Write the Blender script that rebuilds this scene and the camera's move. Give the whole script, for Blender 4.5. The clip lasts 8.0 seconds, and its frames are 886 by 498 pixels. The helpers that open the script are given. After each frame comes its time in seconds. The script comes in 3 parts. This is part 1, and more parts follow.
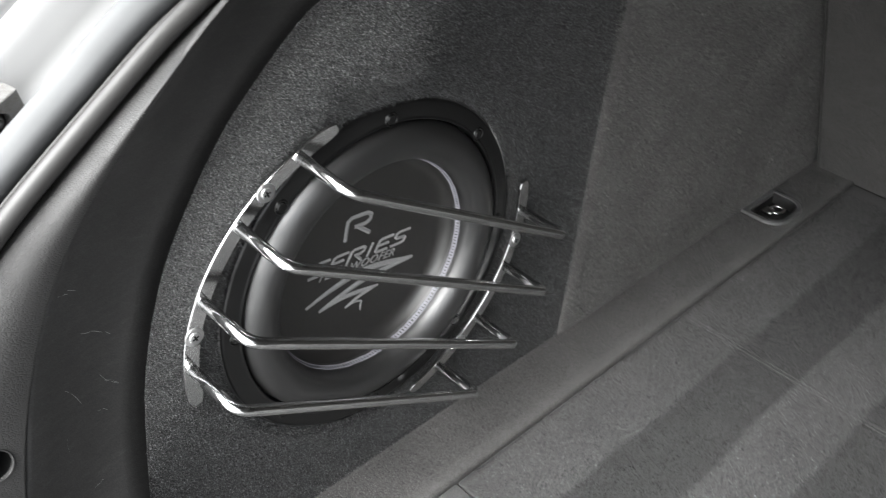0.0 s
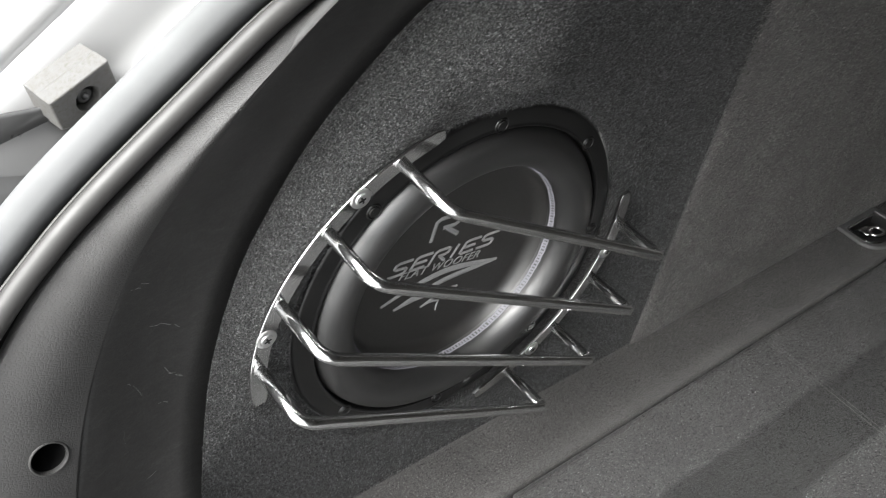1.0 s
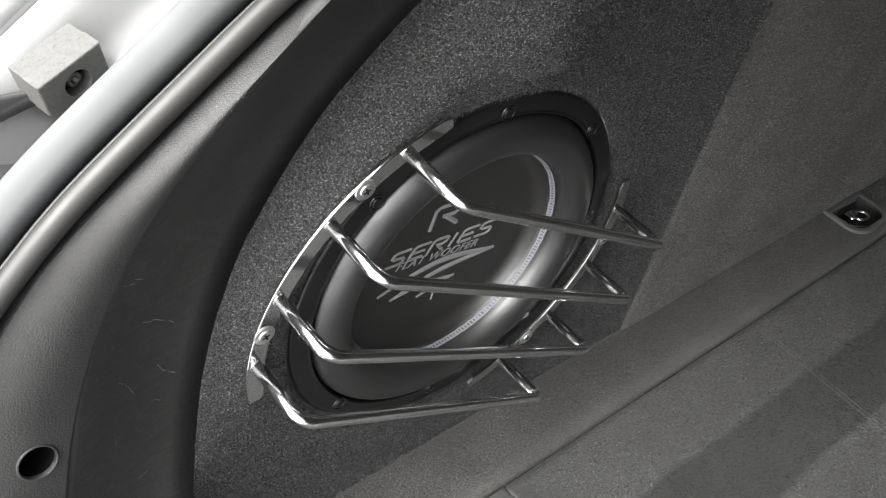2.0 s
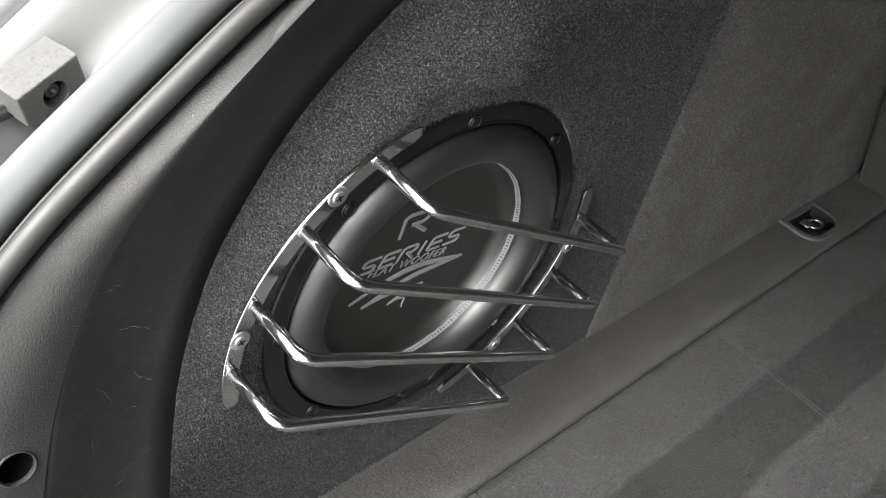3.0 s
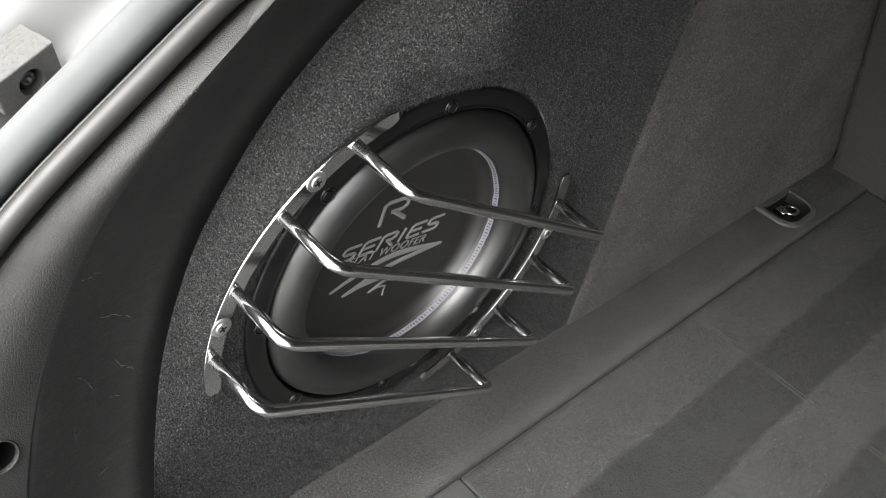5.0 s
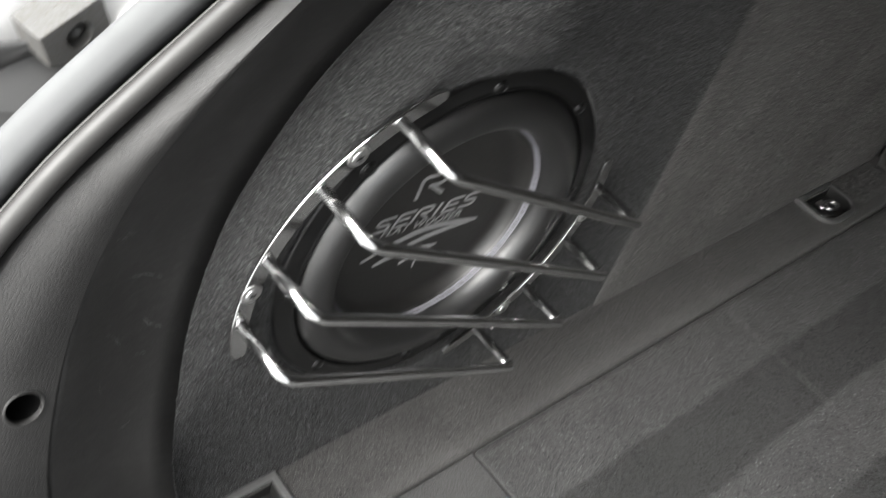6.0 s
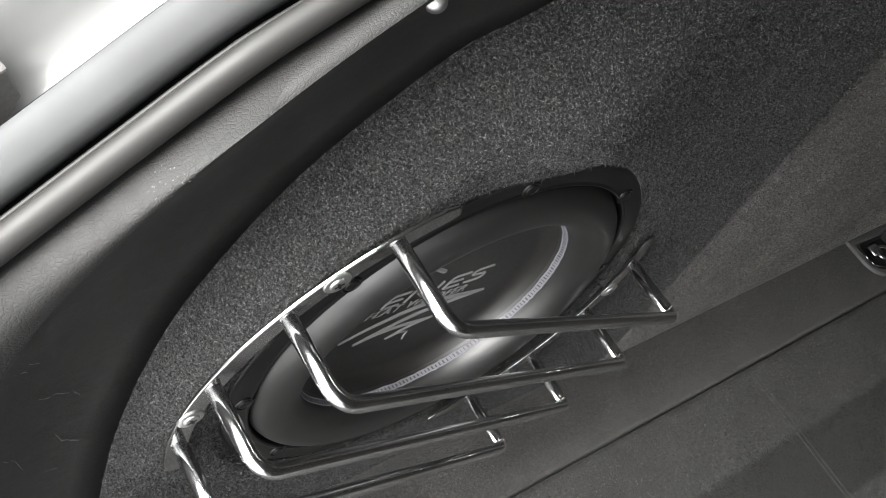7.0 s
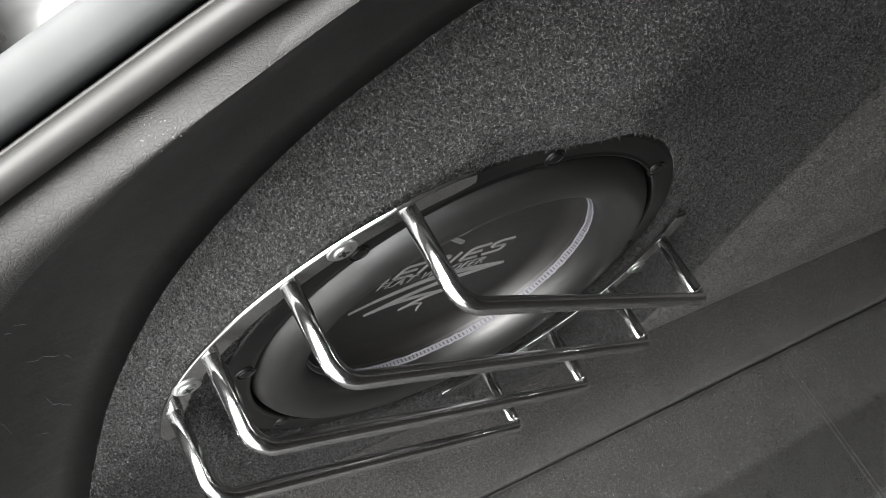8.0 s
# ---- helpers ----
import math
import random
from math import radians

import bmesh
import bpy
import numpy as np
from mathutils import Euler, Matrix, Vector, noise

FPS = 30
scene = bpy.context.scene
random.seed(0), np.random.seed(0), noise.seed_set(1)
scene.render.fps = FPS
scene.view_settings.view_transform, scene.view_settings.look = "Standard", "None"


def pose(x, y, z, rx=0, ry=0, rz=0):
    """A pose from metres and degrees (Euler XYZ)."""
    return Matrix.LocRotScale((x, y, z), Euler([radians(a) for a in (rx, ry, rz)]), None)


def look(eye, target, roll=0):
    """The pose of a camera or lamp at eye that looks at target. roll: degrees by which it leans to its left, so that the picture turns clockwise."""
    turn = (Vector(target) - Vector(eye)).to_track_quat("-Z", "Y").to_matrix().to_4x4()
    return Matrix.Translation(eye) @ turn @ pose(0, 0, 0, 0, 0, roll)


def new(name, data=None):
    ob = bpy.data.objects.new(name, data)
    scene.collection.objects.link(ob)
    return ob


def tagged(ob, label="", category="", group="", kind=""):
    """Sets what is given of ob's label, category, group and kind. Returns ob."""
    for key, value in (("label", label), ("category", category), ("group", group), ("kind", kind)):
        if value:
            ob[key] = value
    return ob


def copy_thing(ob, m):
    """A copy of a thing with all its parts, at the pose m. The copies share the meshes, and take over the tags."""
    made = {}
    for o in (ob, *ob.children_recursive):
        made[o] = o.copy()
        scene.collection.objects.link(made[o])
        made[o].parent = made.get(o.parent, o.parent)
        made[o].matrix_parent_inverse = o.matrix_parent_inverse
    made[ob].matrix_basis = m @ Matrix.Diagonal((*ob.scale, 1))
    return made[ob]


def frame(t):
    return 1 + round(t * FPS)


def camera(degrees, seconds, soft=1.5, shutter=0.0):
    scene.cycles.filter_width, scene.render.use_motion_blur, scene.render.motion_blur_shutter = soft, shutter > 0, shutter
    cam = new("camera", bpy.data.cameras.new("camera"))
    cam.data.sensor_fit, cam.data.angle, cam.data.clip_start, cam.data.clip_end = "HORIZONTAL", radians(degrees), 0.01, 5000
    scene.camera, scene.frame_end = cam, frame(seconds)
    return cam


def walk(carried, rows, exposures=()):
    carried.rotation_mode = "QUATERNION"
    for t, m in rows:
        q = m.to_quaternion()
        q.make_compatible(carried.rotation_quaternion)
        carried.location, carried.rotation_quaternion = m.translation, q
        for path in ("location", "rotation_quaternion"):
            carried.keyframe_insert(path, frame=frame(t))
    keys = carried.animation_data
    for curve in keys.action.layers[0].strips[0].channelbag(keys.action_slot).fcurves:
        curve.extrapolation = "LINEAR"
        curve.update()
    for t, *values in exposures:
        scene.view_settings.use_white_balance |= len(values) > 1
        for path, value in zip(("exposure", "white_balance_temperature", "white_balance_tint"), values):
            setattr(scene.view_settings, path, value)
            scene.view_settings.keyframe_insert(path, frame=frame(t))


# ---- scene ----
cam = camera(51.67, 8.0, soft=0.8, shutter=0.4)
PATH = [
    (0, (0.32802, -0.36655, 0.61445), (-0.79382, 0.77048, -0.58914), 2.982),
    (0.5, (0.29687, -0.35813, 0.62427), (-0.86916, 0.72176, -0.58990), 5.982),
    (1, (0.25120, -0.34556, 0.62672), (-0.84691, 0.66251, -0.70667), 8.363),
    (1.5, (0.22507, -0.35278, 0.62322), (-0.82554, 0.64088, -0.75839), 10.079),
    (2, (0.21913, -0.35021, 0.61959), (-0.79321, 0.69892, -0.74953), 11.005),
    (3.5, (0.23420, -0.36931, 0.62420), (-0.75548, 0.76444, -0.69305), 11.951),
    (4, (0.23253, -0.36590, 0.62282), (-0.74416, 0.77104, -0.70135), 11.658),
    (4.5, (0.23618, -0.36930, 0.62074), (-0.72411, 0.78209, -0.70295), 11.643),
    (5.8, (0.24077, -0.36582, 0.61682), (-0.74991, 0.77033, -0.69760), 12.977),
    (6, (0.21800, -0.36362, 0.62627), (-0.70932, 0.71403, -0.78041), 16.148),
    (6.2, (0.17894, -0.35700, 0.62137), (-0.66179, 0.65132, -0.88742), 20.974),
    (6.4, (0.14563, -0.33432, 0.62600), (-0.65605, 0.67326, -0.90439), 21.677),
    (6.5, (0.12974, -0.31657, 0.62639), (-0.64113, 0.70965, -0.90743), 23.941),
    (7, (0.08907, -0.26600, 0.62569), (-0.67502, 0.71711, -0.93945), 25.317),
    (7.5, (0.08392, -0.25238, 0.61370), (-0.67018, 0.67779, -0.98821), 25.586),
    (8, (0.08308, -0.24737, 0.60781), (-0.66132, 0.65962, -1.01183), 26.085),
]
walk(cam, [(t, look(eye, target, roll)) for t, eye, target, roll in PATH], [(0.0, 2.93, 6350, 8), (1.0, 2.81, 6450, 8), (2.0, 2.78, 6450, 8), (3.5, 2.74, 6500, 8), (8.0, 2.58, 6500, 8)])

# ---------------------------------------------------------------- light
world = bpy.data.worlds.new("world")
scene.world = world
world.use_nodes = True
wn = world.node_tree.nodes
sky = wn.new("ShaderNodeTexSky")
sky.sky_type = "NISHITA"
sky.sun_disc = False
sky.sun_elevation = radians(46)
sky.sun_rotation = radians(176)
sky.air_density, sky.dust_density, sky.ozone_density = 1.0, 6.0, 0.8
haze = wn.new("ShaderNodeHueSaturation")
haze.inputs["Saturation"].default_value = 0.18
world.node_tree.links.new(sky.outputs[0], haze.inputs["Color"])
world.node_tree.links.new(haze.outputs[0], wn["Background"].inputs[0])
wn["Background"].inputs[1].default_value = 0.08

sun_data = bpy.data.lights.new("sun", "SUN")
sun_data.energy, sun_data.angle, sun_data.color = 1.7, radians(52), (1.0, 0.99, 0.98)
sun = new("sun", sun_data)
sun.matrix_world = look((-0.75, -1.5, 2.2), (0.0, 0.0, 0.2))


# ---------------------------------------------------------------- materials
def material(name, base, rough=0.5, metal=0.0, spec=0.5):
    m = bpy.data.materials.new(name)
    m.use_nodes = True
    b = m.node_tree.nodes["Principled BSDF"]
    b.inputs["Base Color"].default_value = (*base, 1)
    b.inputs["Roughness"].default_value = rough
    b.inputs["Metallic"].default_value = metal
    b.inputs["Specular IOR Level"].default_value = spec
    return m, m.node_tree, b


def noise_node(nt, scale, detail=4.0, rough=0.55, stretch=(1, 1, 1)):
    tc = nt.nodes.new("ShaderNodeTexCoord")
    mp = nt.nodes.new("ShaderNodeMapping")
    mp.inputs["Scale"].default_value = stretch
    nz = nt.nodes.new("ShaderNodeTexNoise")
    nz.inputs["Scale"].default_value, nz.inputs["Detail"].default_value, nz.inputs["Roughness"].default_value = scale, detail, rough
    nt.links.new(tc.outputs["Object"], mp.inputs[0])
    nt.links.new(mp.outputs[0], nz.inputs["Vector"])
    return nz.outputs["Fac"]


def ramp(nt, source, stops):
    r = nt.nodes.new("ShaderNodeValToRGB")
    while len(r.color_ramp.elements) < len(stops):
        r.color_ramp.elements.new(0.5)
    for e, (p, c) in zip(r.color_ramp.elements, stops):
        e.position, e.color = p, (*c, 1) if len(c) == 3 else c
    nt.links.new(source, r.inputs[0])
    return r.outputs[0]


def mix(nt, a, b, fac, mode="MIX"):
    n = nt.nodes.new("ShaderNodeMix")
    n.data_type, n.blend_type = "RGBA", mode
    for socket, value in ((n.inputs[0], fac), (n.inputs[6], a), (n.inputs[7], b)):
        if isinstance(value, (int, float)):
            socket.default_value = value
        elif isinstance(value, tuple):
            socket.default_value = (*value, 1)
        else:
            nt.links.new(value, socket)
    return n.outputs[2]


def bump(nt, b, height, strength, distance):
    n = nt.nodes.new("ShaderNodeBump")
    n.inputs["Strength"].default_value, n.inputs["Distance"].default_value = strength, distance
    nt.links.new(height, n.inputs["Height"])
    nt.links.new(n.outputs[0], b.inputs["Normal"])


def grey(v, warm=0.0):
    return (v * (1 + warm), v, v * (1 - warm))


def carpet(name, dark, light, warm, grain=900, patch=14):
    """Short felted car carpet: speckled fibres, larger worn patches and relief."""
    m, nt, b = material(name, grey(light, warm), 0.95, 0, 0.15)
    fine = noise_node(nt, grain, 2, 0.8)
    big = noise_node(nt, patch, 5, 0.6)
    speck = ramp(nt, fine, [(0.40, grey(dark, warm)), (0.60, grey(light, warm))])
    worn = ramp(nt, big, [(0.3, grey(0.7)), (0.7, grey(1.2))])
    nt.links.new(mix(nt, speck, worn, 1.0, "MULTIPLY"), b.inputs["Base Color"])
    bump(nt, b, fine, 0.9, 0.0015)
    b.inputs["Sheen Weight"].default_value = 0.15
    b.inputs["Sheen Roughness"].default_value = 0.6
    return m, nt, b


M_WALL, _, _ = carpet("grey_wall_carpet", 0.042, 0.118, 0.03)
M_SEAT, _, _ = carpet("brown_grey_seat_carpet", 0.013, 0.048, 0.06)
M_LEDGE, _, _ = carpet("grey_ledge_carpet", 0.019, 0.070, 0.03)
M_BLACK, _, _ = carpet("black_enclosure_carpet", 0.003, 0.028, 0.0, 600, 10)

def stripes(nt, b):
    """The floor's pile lies in brushed stripes along the car."""
    tc = nt.nodes.new("ShaderNodeTexCoord")
    sep = nt.nodes.new("ShaderNodeSeparateXYZ")
    nt.links.new(tc.outputs["Object"], sep.inputs[0])
    wob = nt.nodes.new("ShaderNodeMath")
    wob.operation = "MULTIPLY_ADD"
    wob.inputs[1].default_value = 0.02
    nt.links.new(noise_node(nt, 9, 3), wob.inputs[0])
    nt.links.new(sep.outputs["X"], wob.inputs[2])
    wave = nt.nodes.new("ShaderNodeMath")
    wave.operation = "MULTIPLY_ADD"
    wave.inputs[1].default_value, wave.inputs[2].default_value = math.tau / 0.13, -0.5
    nt.links.new(wob.outputs[0], wave.inputs[0])
    sine = nt.nodes.new("ShaderNodeMath")
    sine.operation = "SINE"
    nt.links.new(wave.outputs[0], sine.inputs[0])
    half = nt.nodes.new("ShaderNodeMath")
    half.operation = "MULTIPLY_ADD"
    half.inputs[1].default_value, half.inputs[2].default_value = 0.5, 0.5
    nt.links.new(sine.outputs[0], half.inputs[0])
    stripe = ramp(nt, half.outputs[0], [(0.44, grey(0.42)), (0.56, grey(1.12))])
    link = b.inputs["Base Color"].links[0]
    nt.links.new(mix(nt, link.from_socket, stripe, 1.0, "MULTIPLY"), b.inputs["Base Color"])


M_FLOOR, nt, b = carpet("grey_floor_carpet", 0.0132, 0.0527, 0.01)
stripes(nt, b)

M_WELT, _, _ = carpet("worn_fold_carpet", 0.0216, 0.09, 0.02)

# single fibres of the fluffy carpet
M_FIBRE, nt, b = material("black_carpet_fibre", grey(0.05), 0.75, 0, 0.2)
geo = nt.nodes.new("ShaderNodeNewGeometry")
tuft = ramp(nt, noise_node(nt, 760, 2, 0.6), [(0.40, grey(0.25)), (0.60, grey(1.45))])
blade = ramp(nt, geo.outputs["Random Per Island"], [(0.0, grey(0.008, -0.01)), (0.5, grey(0.074, -0.01)), (0.85, grey(0.130, -0.01)), (1.0, grey(0.18, -0.01))])
nt.links.new(mix(nt, blade, tuft, 1.0, "MULTIPLY"), b.inputs["Base Color"])

def fibre(name, stops, lo=0.04, hi=2.1, clumps=620):
    m, nt, b = material(name, grey(0.05), 0.8, 0, 0.2)
    geo = nt.nodes.new("ShaderNodeNewGeometry")
    clump = ramp(nt, noise_node(nt, clumps, 3, 0.75), [(0.44, grey(lo)), (0.56, grey(hi))])
    worn = ramp(nt, noise_node(nt, 11, 5, 0.6), [(0.32, grey(0.7)), (0.68, grey(1.25))])
    hair = mix(nt, ramp(nt, geo.outputs["Random Per Island"], stops), clump, 1.0, "MULTIPLY")
    nt.links.new(mix(nt, hair, worn, 1.0, "MULTIPLY"), b.inputs["Base Color"])
    return m, nt, b


M_LEDGE_FIBRE, _, _ = fibre("grey_ledge_fibre", [(0.0, grey(0.010, 0.02)), (0.55, grey(0.047, 0.02)), (0.85, grey(0.080, 0.02)), (1.0, grey(0.112, 0.02))], 0.04, 2.1, 480)
M_WALL_FIBRE, _, _ = fibre("grey_wall_fibre", [(0.0, grey(0.042, 0.03)), (0.55, grey(0.134, 0.03)), (0.85, grey(0.165, 0.03)), (1.0, grey(0.195, 0.03))], 0.5, 1.5)
M_SEAT_FIBRE, _, _ = fibre("brown_grey_seat_fibre", [(0.0, grey(0.012, 0.06)), (0.55, grey(0.05, 0.06)), (0.85, grey(0.075, 0.06)), (1.0, grey(0.1, 0.06))], 0.3, 1.7)
M_FLOOR_FIBRE, nt, b = fibre("grey_floor_fibre", [(0.0, grey(0.006)), (0.55, grey(0.027)), (0.8, grey(0.065)), (1.0, grey(0.125))], 0.02, 2.2, 480)
stripes(nt, b)

# grained moulded plastic
M_LEATHER, nt, b = material("grained_grey_plastic", grey(0.06, 0.02), 0.5, 0, 0.5)
tc = nt.nodes.new("ShaderNodeTexCoord")
vor = nt.nodes.new("ShaderNodeTexVoronoi")
vor.feature = "DISTANCE_TO_EDGE"
vor.inputs["Scale"].default_value = 520
warp = nt.nodes.new("ShaderNodeTexNoise")
warp.inputs["Scale"].default_value, warp.inputs["Detail"].default_value = 260, 3
add = nt.nodes.new("ShaderNodeVectorMath")
add.operation = "MULTIPLY_ADD"
add.inputs[1].default_value = (0.0028, 0.0028, 0.0028)
nt.links.new(tc.outputs["Object"], warp.inputs["Vector"])
nt.links.new(warp.outputs["Color"], add.inputs[0])
nt.links.new(tc.outputs["Object"], add.inputs[2])
nt.links.new(add.outputs[0], vor.inputs["Vector"])
crease = ramp(nt, vor.outputs["Distance"], [(0.0, grey(0.0)), (0.12, grey(0.6)), (0.45, grey(1.0))])
bump(nt, b, crease, 0.42, 0.0004)
nt.links.new(ramp(nt, noise_node(nt, 25, 6, 0.65), [(0.3, grey(0.018, 0.02)), (0.75, grey(0.028, 0.02))]), b.inputs["Base Color"])
nt.links.new(ramp(nt, noise_node(nt, 60, 4), [(0.3, grey(0.58)), (0.7, grey(0.7))]), b.inputs["Roughness"])

# smooth scuffed black plastic
M_STRIP, nt, b = material("smooth_black_plastic", grey(0.016), 0.55, 0, 0.42)
scuff = noise_node(nt, 70, 6, 0.75, (1, 1, 4))
rubbed = ramp(nt, scuff, [(0.45, grey(0.016, 0.02)), (0.62, grey(0.021, 0.02)), (0.78, grey(0.040, 0.02))])
dust = ramp(nt, noise_node(nt, 950, 3, 0.8), [(0.35, grey(0.62)), (0.65, grey(1.38))])
nt.links.new(mix(nt, rubbed, dust, 1.0, "MULTIPLY"), b.inputs["Base Color"])
nt.links.new(ramp(nt, noise_node(nt, 28, 5, 0.65), [(0.3, grey(0.48)), (0.7, grey(0.64))]), b.inputs["Roughness"])
bump(nt, b, noise_node(nt, 800, 3, 0.7), 0.3, 0.0004)
M_SCRATCH, _, _ = material("pale_scratch", grey(0.14), 0.8)

# rubber seals
M_RUBBER, nt, b = material("satin_grey_rubber", grey(0.03, 0.03), 0.45, 0, 0.5)
nt.links.new(ramp(nt, noise_node(nt, 40, 5), [(0.3, grey(0.45)), (0.7, grey(0.56))]), b.inputs["Roughness"])
M_SEAL, nt, b = material("grey_rubber_seal", grey(0.1), 0.62, 0, 0.35)
nt.links.new(ramp(nt, noise_node(nt, 30, 5), [(0.3, grey(0.085, -0.02)), (0.7, grey(0.103, -0.02))]), b.inputs["Base Color"])
# near-black colour that paints the shade inside gaps, holes and joints
M_GAP, _, _ = material("gap_shade_black", grey(0.004), 0.95, 0, 0.1)

# painted body
M_PAINT, nt, b = material("white_car_paint", grey(0.8), 0.25, 0, 0.5)
b.inputs["Coat Weight"].default_value = 0.6
b.inputs["Coat Roughness"].default_value = 0.05
nt.links.new(ramp(nt, noise_node(nt, 6, 4), [(0.3, grey(0.27)), (0.7, grey(0.33))]), b.inputs["Base Color"])
M_CAST, nt, b = material("worn_grey_cast_plastic", grey(0.3), 0.55, 0, 0.5)
grit = noise_node(nt, 500, 6, 0.8)
dirt = ramp(nt, noise_node(nt, 420, 7, 0.85), [(0.46, grey(0.085, 0.01)), (0.58, (0.068, 0.064, 0.056)), (0.68, (0.03, 0.026, 0.021))])
nt.links.new(dirt, b.inputs["Base Color"])
bump(nt, b, grit, 0.5, 0.0006)
M_STEEL, nt, b = material("dull_steel", grey(0.1), 0.45, 1.0)

M_BUMPER, nt, b = material("grey_metallic_bumper_paint", grey(0.05), 0.3, 0.15, 0.5)
nt.links.new(ramp(nt, noise_node(nt, 35, 5), [(0.3, grey(0.26)), (0.7, grey(0.36))]), b.inputs["Roughness"])

# chrome
M_CHROME, nt, b = material("polished_chrome", grey(0.82), 0.07, 1.0)
nt.links.new(ramp(nt, noise_node(nt, 300, 5, 0.7), [(0.4, grey(0.15)), (0.75, grey(0.24))]), b.inputs["Roughness"])
M_ZINC, nt, b = material("bright_zinc_screw", grey(0.62), 0.4, 1.0)
nt.links.new(ramp(nt, noise_node(nt, 900, 4, 0.7), [(0.35, grey(0.3)), (0.7, grey(0.55))]), b.inputs["Roughness"])
M_SATIN, nt, b = material("satin_chrome_strip", grey(0.78), 0.22, 1.0)
nt.links.new(ramp(nt, noise_node(nt, 40, 3, 0.5), [(0.3, grey(0.1)), (0.7, grey(0.15))]), b.inputs["Roughness"])

# loudspeaker
M_BASKET, nt, b = material("black_moulded_frame", grey(0.008), 0.28, 0, 0.5)
bump(nt, b, noise_node(nt, 900, 3), 0.15, 0.0004)
M_ROLL, nt, b = material("black_rubber_surround", grey(0.004, 0.03), 0.4, 0, 0.7)
nt.links.new(ramp(nt, noise_node(nt, 50, 4), [(0.3, grey(0.42)), (0.7, grey(0.46))]), b.inputs["Roughness"])
b.inputs["IOR"].default_value = 1.9
M_CONE, nt, b = material("black_cone", grey(0.014, 0.08), 0.5, 0, 0.5)
b.inputs["IOR"].default_value = 1.8
nt.links.new(ramp(nt, noise_node(nt, 400, 3), [(0.3, grey(0.42)), (0.7, grey(0.49))]), b.inputs["Roughness"])
M_PRINT, nt, b = material("silver_grey_print", grey(0.2), 0.65, 0.0)
nt.links.new(ramp(nt, noise_node(nt, 700, 4, 0.6, (1, 6, 1)), [(0.3, grey(0.2)), (0.7, grey(0.4))]), b.inputs["Base Color"])
M_THREAD, nt, b = material("lilac_silver_print", (0.30, 0.297, 0.33), 0.85, 0.0, 0.15)
M_PLATE, nt, b = material("grey_satin_plate", grey(0.08), 0.42, 0, 0.5)
bump(nt, b, noise_node(nt, 1500, 2), 0.2, 0.0003)
M_POCKET, _, _ = material("black_pocket_plastic", grey(0.012), 0.35)
M_PLAIN, nt, b = carpet("dark_unseen_lining", 0.03, 0.06, 0.02)
M_GROUND, nt, b = material("worn_concrete", grey(0.2), 0.9)
nt.links.new(ramp(nt, noise_node(nt, 60, 6, 0.7), [(0.3, grey(0.26)), (0.7, grey(0.35))]), b.inputs["Base Color"])


# ---------------------------------------------------------------- mesh helpers
def mesh_object(name, verts, faces, mat, parent=None, smooth=True, label=""):
    me = bpy.data.meshes.new(name)
    me.from_pydata([tuple(v) for v in verts], [], faces)
    me.materials.append(mat)
    if smooth:
        me.shade_smooth()
    ob = new(name, me)
    if parent:
        ob.parent = parent
    if label:
        tagged(ob, label)
    return ob


def part(name, bm, mat, parent=None, label="", smooth=False):
    me = bpy.data.meshes.new(name)
    bmesh.ops.recalc_face_normals(bm, faces=bm.faces)
    bm.to_mesh(me)
    bm.free()
    me.materials.append(mat)
    if smooth:
        me.shade_smooth()
    ob = new(name, me)
    if parent:
        ob.parent = parent
    if label:
        tagged(ob, label)
    return ob


def thing(name, label, category, group="", at=(0, 0, 0), kind=""):
    ob = new(name)
    ob.empty_display_size = 0.02
    ob.location = at
    return tagged(ob, label, category, group, kind)


def box(bm, lo, hi, m=Matrix(), bevel=0.0, segments=2):
    c = [(a + b) / 2 for a, b in zip(lo, hi)]
    s = [abs(b - a) for a, b in zip(lo, hi)]
    made = bmesh.ops.create_cube(bm, size=1, matrix=m @ Matrix.Translation(c) @ Matrix.Diagonal((*s, 1)))
    if bevel:
        edges = {e for v in made["verts"] for e in v.link_edges}
        bmesh.ops.bevel(bm, geom=list(edges), offset=bevel, segments=segments, profile=0.5, affect="EDGES")


def smooth_curve(points, n):
    """n points at even steps along a smooth curve through the given points."""
    p = [Vector(q) for q in points]
    p = [2 * p[0] - p[1], *p, 2 * p[-1] - p[-2]]
    dense = []
    for i in range(1, len(p) - 2):
        a, b, c, d = p[i - 1:i + 3]
        for k in range(24):
            t = k / 24
            dense.append(0.5 * (2 * b + (c - a) * t + (2 * a - 5 * b + 4 * c - d) * t * t + (3 * b - a - 3 * c + d) * t ** 3))
    dense.append(p[-2])
    run = [0.0]
    for a, b in zip(dense, dense[1:]):
        run.append(run[-1] + (b - a).length)
    out, j = [], 0
    for k in range(n):
        want = run[-1] * k / (n - 1)
        while j < len(run) - 2 and run[j + 1] < want:
            j += 1
        f = (want - run[j]) / max(1e-9, run[j + 1] - run[j])
        out.append(dense[j].lerp(dense[j + 1], min(1, max(0, f))))
    return out


def loft(name, curves, mat, parent=None, label="", flip=False):
    """A smooth sheet from curve to curve, all of as many points."""
    n = len(curves[0])
    verts = [v for c in curves for v in c]
    faces = []
    for j in range(len(curves) - 1):
        for i in range(n - 1):
            f = (j * n + i, j * n + i + 1, (j + 1) * n + i + 1, (j + 1) * n + i)
            faces.append(f[::-1] if flip else f)
    return mesh_object(name, verts, faces, mat, parent, True, label)


